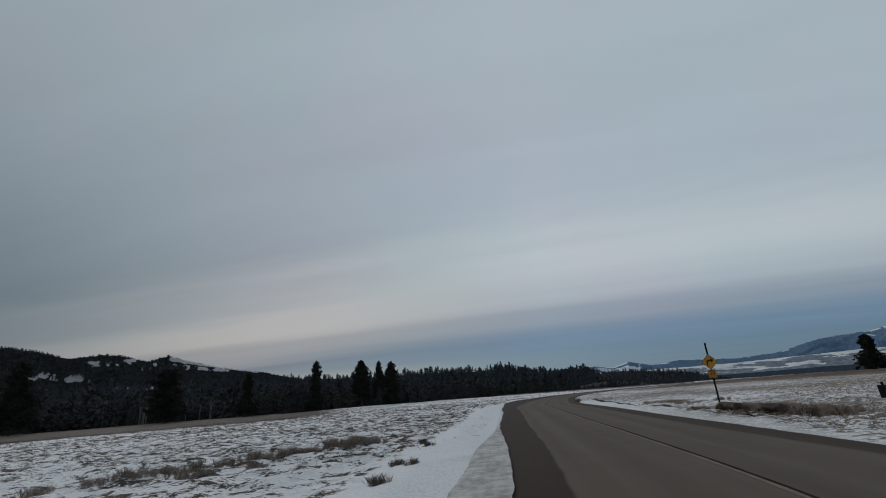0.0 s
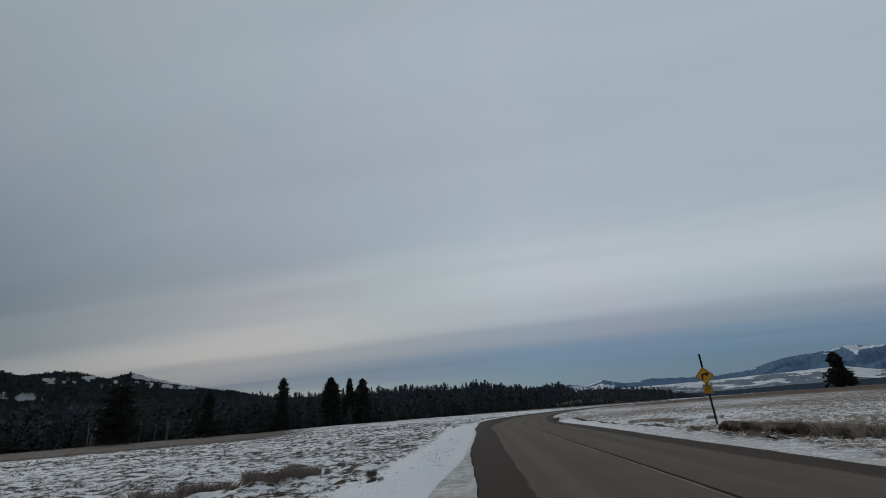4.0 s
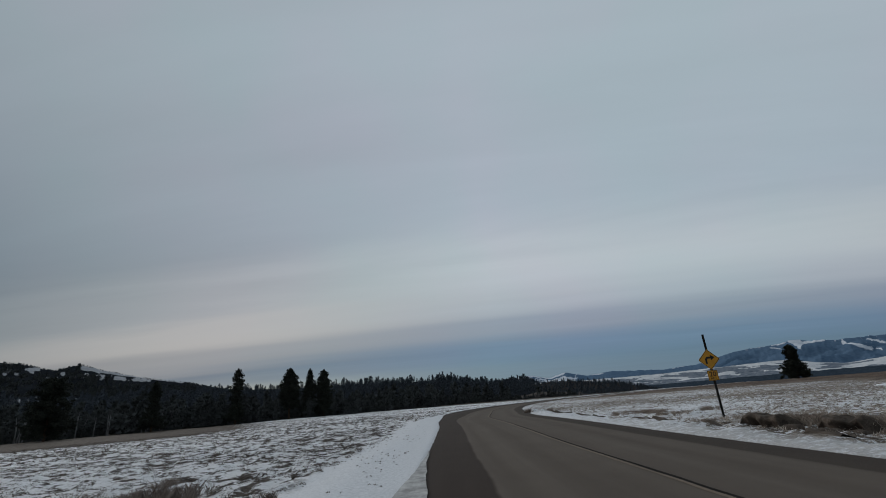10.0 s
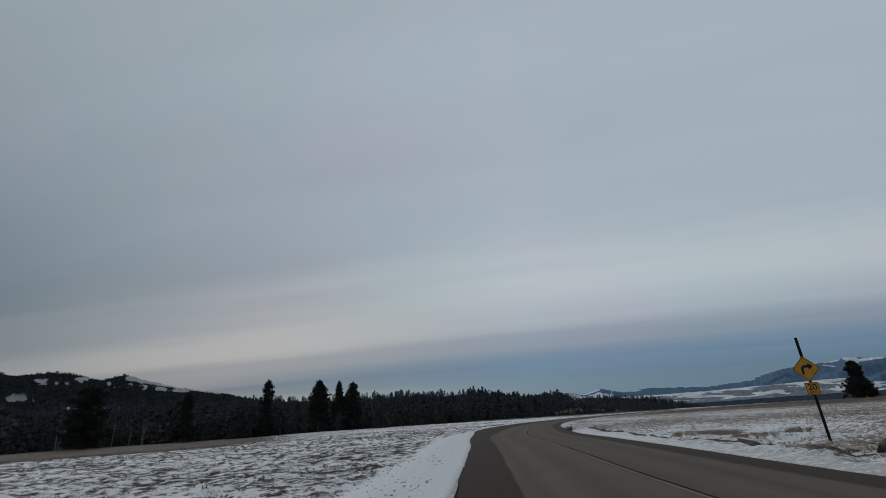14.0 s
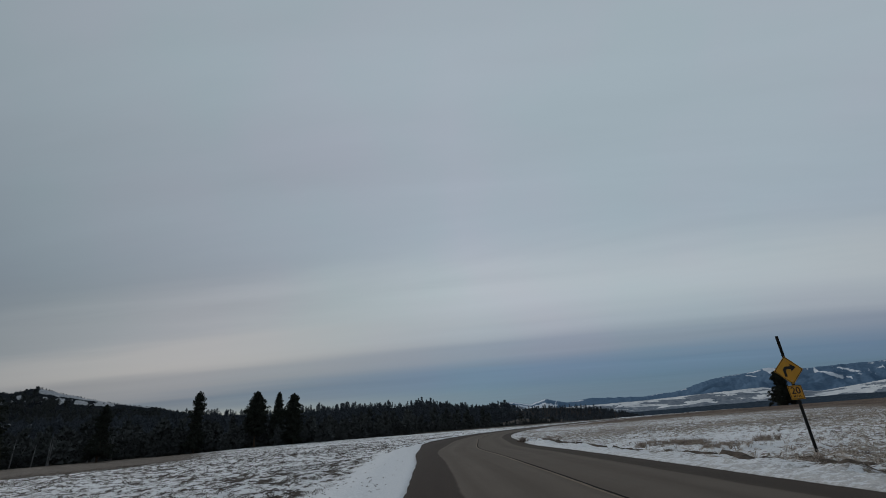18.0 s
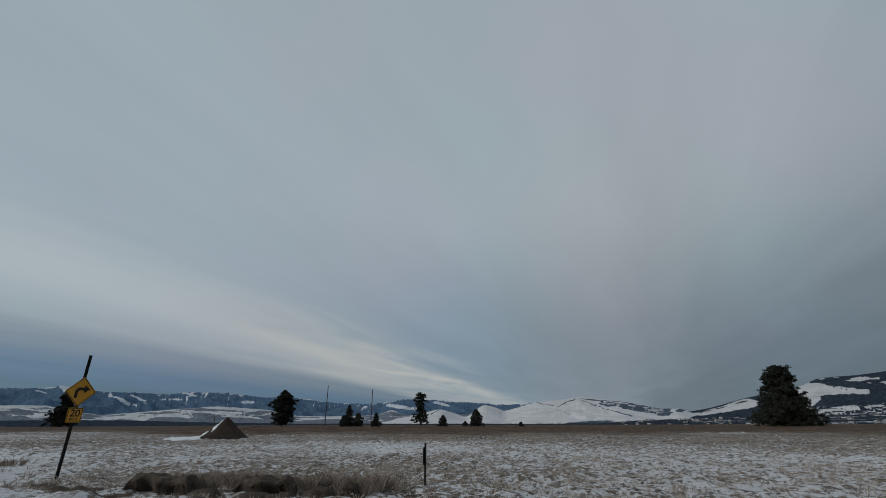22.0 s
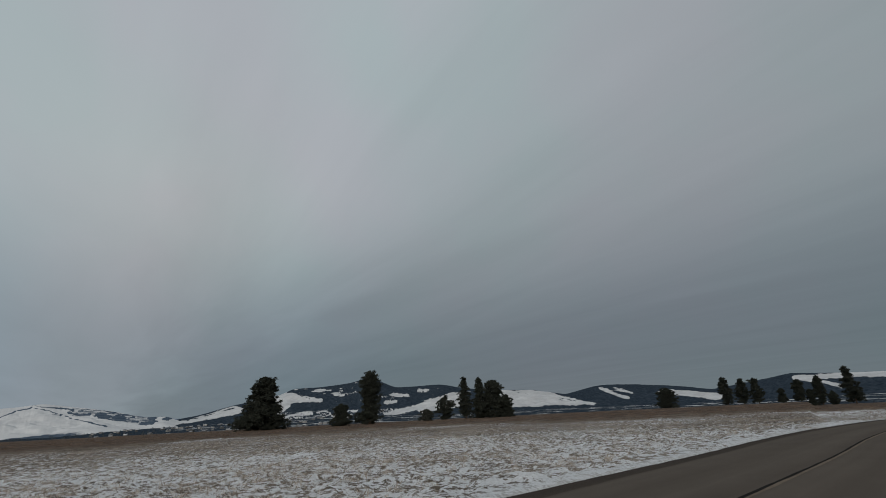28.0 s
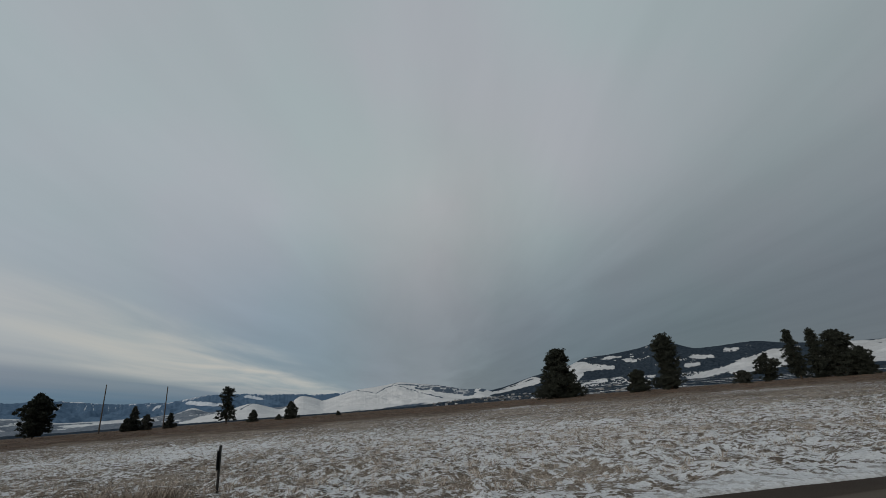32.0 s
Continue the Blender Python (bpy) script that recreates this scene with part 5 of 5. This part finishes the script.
v, f = gather([
    blades(rng, field_points(rng, 5000, 5, 192, 7, 26, off_right), 14, 0.04, 0.17, 0.0022, 0.07, 0.35),
    blades(rng, field_points(rng, 3000, 45, 192, 26, 48, off_right, 0.52), 10, 0.05, 0.19, 0.0040, 0.12, 0.35),
    blades(rng, field_points(rng, 900, 50, 192, 48, 68, off_right, 0.54), 8, 0.05, 0.20, 0.0075, 0.22, 0.4),
    clumps(rng, field_points(rng, 7000, 5, 192, 8, 34, off_right), 0.10, 0.30, 34, 0.024, 0.5),
    clumps(rng, field_points(rng, 6500, 48, 192, 34, 70, off_right), 0.2, 0.5, 18, 0.05, 0.35),
    clumps(rng, field_points(rng, 900, 8, 48, 34, 80, off_right), 0.15, 0.4, 20, 0.04, 0.35)])
tagged(new("dry_grass", mesh_of("dry_grass", v, f, FROSTED)), "sparse straw-coloured dry grass poking through snow", "grass", kind="stuff")
v, f = gather([
    blades(rng, field_points(rng, 6000, 56, 192, 78, 165, off_right), 10, 0.08, 0.22, 0.014, 0.6, 0.5),
    clumps(rng, field_points(rng, 4000, 56, 192, 84, 170, off_right), 0.4, 0.9, 24, 0.09, 0.25)])
tagged(new("brown_grass", mesh_of("brown_grass", v, f, RUSSET)), "russet brown grass along the field's far rim", "grass", kind="stuff")
v, f = gather([
    blades(rng, field_points(rng, 500, -85, 20, 6, 26, off_left), 6, 0.02, 0.10, 0.0018, 0.05, 0.8),
    clumps(rng, field_points(rng, 9000, -85, 24, 5, 34, off_left), 0.08, 0.28, 40, 0.024, 0.30),
    clumps(rng, field_points(rng, 9000, 5, 192, 7, 42, off_right), 0.05, 0.20, 26, 0.022, 0.35),
    clumps(rng, field_points(rng, 15000, -85, 24, 34, 100, off_left), 0.14, 0.42, 14, 0.065, 0.32)])
tagged(new("stubble", mesh_of("stubble", v, f, TWIGS)), "dark brown frozen stubble poking through snow", "grass", kind="stuff")
crumbs = np.random.default_rng(43)
on_strip = lambda x, y, s, r: (s < EDGE_L - 0.75) & (s > EDGE_L - 3.1) & (y < 45)
v, f = clumps(crumbs, field_points(crumbs, 6000, -85, 24, 4, 30, on_strip, 0.62), 0.015, 0.06, 9, 0.020, 0.25)
tagged(new("snow_litter", mesh_of("snow_litter", v, f, TWIGS)), "scattered dark bits of stalk on packed roadside snow", "litter", kind="stuff")


SHRUB = speckled("grey_stalks", (0.12, 0.095, 0.080), (0.34, 0.28, 0.24), 0.8, 0.9, 0.1, island=0.8)


def tussock(label, x, y, w, h, seed, mat, name="grass_tussock", clods=True):
    """A clump of stalks over a dark clod of earth."""
    rng = np.random.default_rng(seed)
    base = new(name)
    z0 = float(lie(np.array([x]), np.array([y]))[0]) - 0.07
    base.location = (x, y, z0)
    if clods:
        n, m = 18, 8
        a, r = np.linspace(0, 2 * np.pi, n, endpoint=False), np.linspace(0, 1, m)[:, None]
        px, py = r * np.cos(a), r * np.sin(a)
        k = 1 + 0.9 * (fbm(px * 2 + seed, py * 2 + 5, seed, 3) - 0.5)
        zz = h * 0.55 * np.sqrt(np.clip(1 - r**2, 0, 1)) * k - 0.05
        part("clod", mesh_of("clod", np.stack([px * w * 0.42 * k - 0.30 * w, py * w * 0.75 * k, zz], -1).reshape(-1, 3), grid_faces(m, n, True), SOIL, True), base,
             "dark earth clod")
    fans = int(9 + 15 * w)
    hub = rng.normal(size=(fans, 2)) * (w * 0.26, w * 0.34)
    n = fans * 52
    c = np.repeat(hub, 52, 0) + rng.normal(size=(n, 2)) * 0.035
    a = rng.uniform(0, 2 * np.pi, n)
    hh = np.repeat(h * rng.uniform(0.3, 1.0, fans), 52) * rng.uniform(0.3, 1.0, n)
    lean = rng.normal(size=(n, 2)) * 0.30 * hh[:, None]
    d = np.stack([np.cos(a), np.sin(a)], 1) * 0.0019 * rng.uniform(0.6, 1.5, (n, 1))
    b0 = np.full(n, 0.06)
    vv = np.stack([np.c_[c - d, b0], np.c_[c + d, b0], np.c_[c + lean * 0.5 + d * 0.6, b0 + hh * 0.6], np.c_[c + lean, b0 + hh]], 1).reshape(-1, 3)
    k = 4 * np.arange(n)[:, None]
    part("foliage", mesh_of("foliage", vv, np.concatenate([k + [0, 1, 2], k + [0, 2, 3]]), mat), base, "tuft of fine dry stalks")
    return tagged(base, label, "grass clump")


BANK = speckled("bank_soil", (0.020, 0.015, 0.012), (0.120, 0.095, 0.076), 2.6, bump=0.09)
TAN = speckled("tan_stalks", (0.17, 0.135, 0.11), (0.42, 0.355, 0.30), 0.8, 0.9, 0.1, island=0.9)


def earth_bank(label, y0, y1, x0, x1, h, seed):
    """A low bank of dark earth with an overhanging lobed face towards the road and turf behind."""
    n = int((y1 - y0) * 36)
    t = np.linspace(0, 1, n)[None]
    y = y0 + (y1 - y0) * t
    x = x0 + (x1 - x0) * t + 0.9 * (fbm(y * 1.3, y * 0 + seed, seed, 3) - 0.5)
    crest = h * (0.35 + 1.1 * step(0.30, 0.62, fbm(y * 1.5, y * 0, seed + 3, 3))) * step(0, 0.12, t) * step(1, 0.88, t)
    q = np.array([(0.10, -0.3), (0.03, 0.05), (-0.02, 0.3), (-0.10, 0.55), (-0.16, 0.75), (-0.15, 0.9), (-0.06, 1.0), (0.1, 1.06), (0.3, 1.02), (0.55, 0.85), (0.8, 0.5), (1.1, 0.1), (1.4, -0.4)])
    k = np.linspace(0, len(q) - 1, 44)
    px = x + np.interp(k, np.arange(len(q)), q[:, 0])[:, None] + 0 * y
    z = np.interp(k, np.arange(len(q)), q[:, 1])[:, None] * crest
    px = px + 0.20 * (fbm(y * 2.6 + 0 * px, z * 4, seed + 5, 3) - 0.5)
    z = z + (0.22 * (fbm(px * 2.6, y * 2.6, seed + 6, 4) - 0.5) + 0.12 * (fbm(px * 9, y * 9, seed + 8, 3) - 0.5)) * np.clip(crest / h, 0.2, 1) - 0.10
    z0 = foot(x0, (y0 + y1) / 2) - 0.16
    ob = new("earth_bank", mesh_of("earth_bank", np.stack([px, y + 0 * px, z + z0], -1).reshape(-1, 3), grid_faces(len(k), n)[:, ::-1], BANK, True))
    return tagged(ob, label, "earth bank")


def earth_clod(label, x, y, w, h, seed):
    """A rounded clod of frozen earth, sunk in the snow."""
    n, m = 18, 10
    a, r = np.linspace(0, 2 * np.pi, n, endpoint=False), np.linspace(0, 1, m)[:, None]
    px, py = r * np.cos(a), r * np.sin(a)
    k = 1 + 0.8 * (fbm(px * 1.6 + seed, py * 1.6 + 5, seed, 3) - 0.5)
    z = h * np.clip(1 - r**2.6, 0, 1) ** 0.6 * k - 0.06
    ob = new("earth_clod", mesh_of("earth_clod", np.stack([px * w * 0.42 * k, py * w * 0.62 * k, z], -1).reshape(-1, 3), grid_faces(m, n, True), BANK, True))
    ob.location = (x, y, float(lie(np.array([x]), np.array([y]))[0]))
    return tagged(ob, label, "clod", "frozen clods along the bank")


earth_bank("undercut bank of dark earth below dry grass", 23.2, 25.3, 15.2, 15.0, 0.36, 401)
earth_bank("undercut bank of dark earth below dry grass", 20.7, 23.4, 15.4, 15.6, 0.36, 407)
earth_bank("short bank of dark earth below dry grass", 19.0, 20.7, 15.9, 15.9, 0.27, 411)
for k, (x, y, w, h) in enumerate(((14.55, 24.2, 0.5, 0.2), (15.0, 22.9, 0.7, 0.22), (14.75, 21.5, 0.8, 0.26), (15.2, 21.0, 0.6, 0.2), (15.4, 20.1, 0.7, 0.22), (15.7, 19.3, 0.6, 0.16),
                                  (15.8, 17.6, 0.5, 0.12), (15.4, 27.6, 0.55, 0.2), (15.1, 27.0, 0.6, 0.22), (16.0, 28.3, 0.4, 0.14), (15.0, 25.9, 0.45, 0.14), (16.7, 29.4, 0.5, 0.16))):
    earth_clod("rounded frozen clod of brown earth in snow", x, y, w, h, 431 + k)
scatter = np.random.default_rng(311)
for k in range(44):
    x, y = scatter.uniform(15.95, 18.0), scatter.uniform(18.4, 25.2)
    tussock("brown tussock of dry grass over dark earth", x, y, scatter.uniform(0.8, 1.2), scatter.uniform(0.36, 0.62) * (1.0 if x < 16.6 else 0.7), 300 + k, TAN, clods=False)
for k, (x, y, w, h) in enumerate((
        (-9.8, 15.1, 1.0, 0.26), (-8.0, 14.8, 0.9, 0.28), (-6.1, 18.7, 0.8, 0.30), (-5.4, 19.1, 0.8, 0.32), (-4.8, 20.0, 0.8, 0.32),
        (-4.2, 20.4, 0.8, 0.30), (-3.6, 21.2, 0.8, 0.32), (-3.1, 21.7, 0.7, 0.30), (-7.2, 17.6, 0.8, 0.26), (-4.4, 23.8, 0.7, 0.24), (-8.6, 16.4, 0.8, 0.26), (-9.1, 15.6, 0.8, 0.24), (-7.8, 17.0, 0.8, 0.24), (-6.6, 18.2, 0.9, 0.28),
        (-5.8, 18.9, 0.8, 0.26), (-4.5, 20.2, 0.8, 0.28), (-3.9, 20.8, 0.8, 0.28), (-10.6, 14.4, 0.9, 0.24), (-11.6, 13.4, 0.9, 0.24), (-6.4, 15.8, 0.7, 0.22))):
    tussock("low brown shrub of bare stalks in the snow", x, y, w, 1.5 * h, 340 + k, SHRUB, "low_shrub", clods=False)
for k, (x, y, w, h) in enumerate(((-1.3, 13.0, 0.4, 0.22), (-0.9, 12.2, 0.35, 0.2), (-0.6, 17.0, 0.4, 0.26), (-1.5, 9.8, 0.4, 0.28), (-0.9, 19.6, 0.4, 0.3))):
    tussock("small weed standing in smooth snow", x, y, w, h, 360 + k, TWIGS, "weed", clods=False)
for k, (x, y, w, h) in enumerate(((15.8, 27.9, 0.6, 0.22), (17.2, 29.2, 0.6, 0.24), (18.4, 28.6, 0.5, 0.22), (16.7, 55.5, 0.8, 0.55), (18.1, 53.5, 0.8, 0.5))):
    tussock("low dry shrub beside the snow", x, y, w, h, 380 + k, SHRUB, "low_shrub", clods=False)


for k in range(16):
    x, y = scatter.normal(20.0, 1.6), scatter.normal(38.0, 2.2)
    tussock("pale tan tussock of dry grass in thin snow", x, y, scatter.uniform(0.9, 1.4), scatter.uniform(0.22, 0.40), 460 + k, TAN, clods=False)


# ---- the turf's edge beside the road ----
def turf_edge():
    """A ragged dark lip of turf where the ploughed snow ends."""
    k = np.arange(0, len(RUN) * 6) / 6.0
    k = k[(np.interp(k, np.arange(len(RUN)), LINE[:, 1]) > 20) & (np.interp(k, np.arange(len(RUN)), LINE[:, 1]) < 62)]
    p = np.stack([np.interp(k, np.arange(len(RUN)), LINE[:, i]) for i in (0, 1)], 1)
    n = np.stack([np.interp(k, np.arange(len(RUN)), RIGHT[:, i]) for i in (0, 1)], 1)
    run = np.interp(k, np.arange(len(RUN)), RUN)
    d = EDGE_R + 2.0 + 1.3 * (fbm(run * 0.35, run * 0, 501) - 0.5)
    h = 0.13 * step(0.42, 0.56, fbm(run * 0.8, run * 0, 503, 3)) + 0.05 * (fbm(run * 5, run * 0, 505, 3) - 0.5)
    rows = []
    for off, share in ((-0.10, -0.5), (0.0, 0.5), (0.08, 1.0), (0.25, 0.9), (0.5, 0.3), (0.7, -0.5)):
        q = p + (d + off)[:, None] * n
        z = lie(q[:, 0], q[:, 1]) + np.where(share > 0, share * h, -0.08) - 0.02
        rows.append(np.c_[q, z])
    v = np.stack(rows, 0).reshape(-1, 3)
    tagged(new("turf_edge", mesh_of("turf_edge", v, grid_faces(len(rows), len(k)), BANK, True)), "ragged dark lip of turf along the ploughed snow", "turf", kind="structure")


turf_edge()


# ---- the far town ----
def far_town():
    rng = np.random.default_rng(9)
    walls, roofs = [], []
    for _ in range(75):
        az, r = rng.uniform(106, 131), rng.uniform(1120, 1720)
        x, y = at(az, r)
        z = float(plain_z(az, r))
        w, d, h, a = rng.uniform(6, 10), rng.uniform(5, 8), rng.uniform(1.8, 2.8), rng.uniform(0, 3.14)
        c, s = math.cos(a), math.sin(a)
        m = np.array([[c, s, 0], [-s, c, 0], [0, 0, 1]])
        q = np.array([(-w, -d, -2), (w, -d, -2), (w, d, -2), (-w, d, -2), (-w, -d, h), (w, -d, h), (w, d, h), (-w, d, h)]) * (0.5, 0.5, 1) @ m + (x, y, z)
        walls.append((q, np.array([(0, 1, 5, 4), (1, 2, 6, 5), (2, 3, 7, 6), (3, 0, 4, 7)])))
        e = 1.08
        t = np.array([(-w * e, -d * e, h - 0.2), (w * e, -d * e, h - 0.2), (w * e, 0, h + 1.6), (-w * e, 0, h + 1.6), (-w * e, d * e, h - 0.2),
                      (w * e, d * e, h - 0.2)]) * (0.5, 0.5, 1) @ m + (x, y, z)
        roofs.append((t, np.array([(0, 1, 2, 3), (3, 2, 5, 4), (0, 3, 4, 0), (1, 5, 2, 1)])[:2]))
    town = tagged(new("far_houses"), "far small houses with snowy roofs below the hills", "houses", kind="stuff")
    part("walls", mesh_of("walls", *gather(walls), WALLS), town)
    part("roofs", mesh_of("roofs", *gather(roofs), ROOFS), town)


far_town()
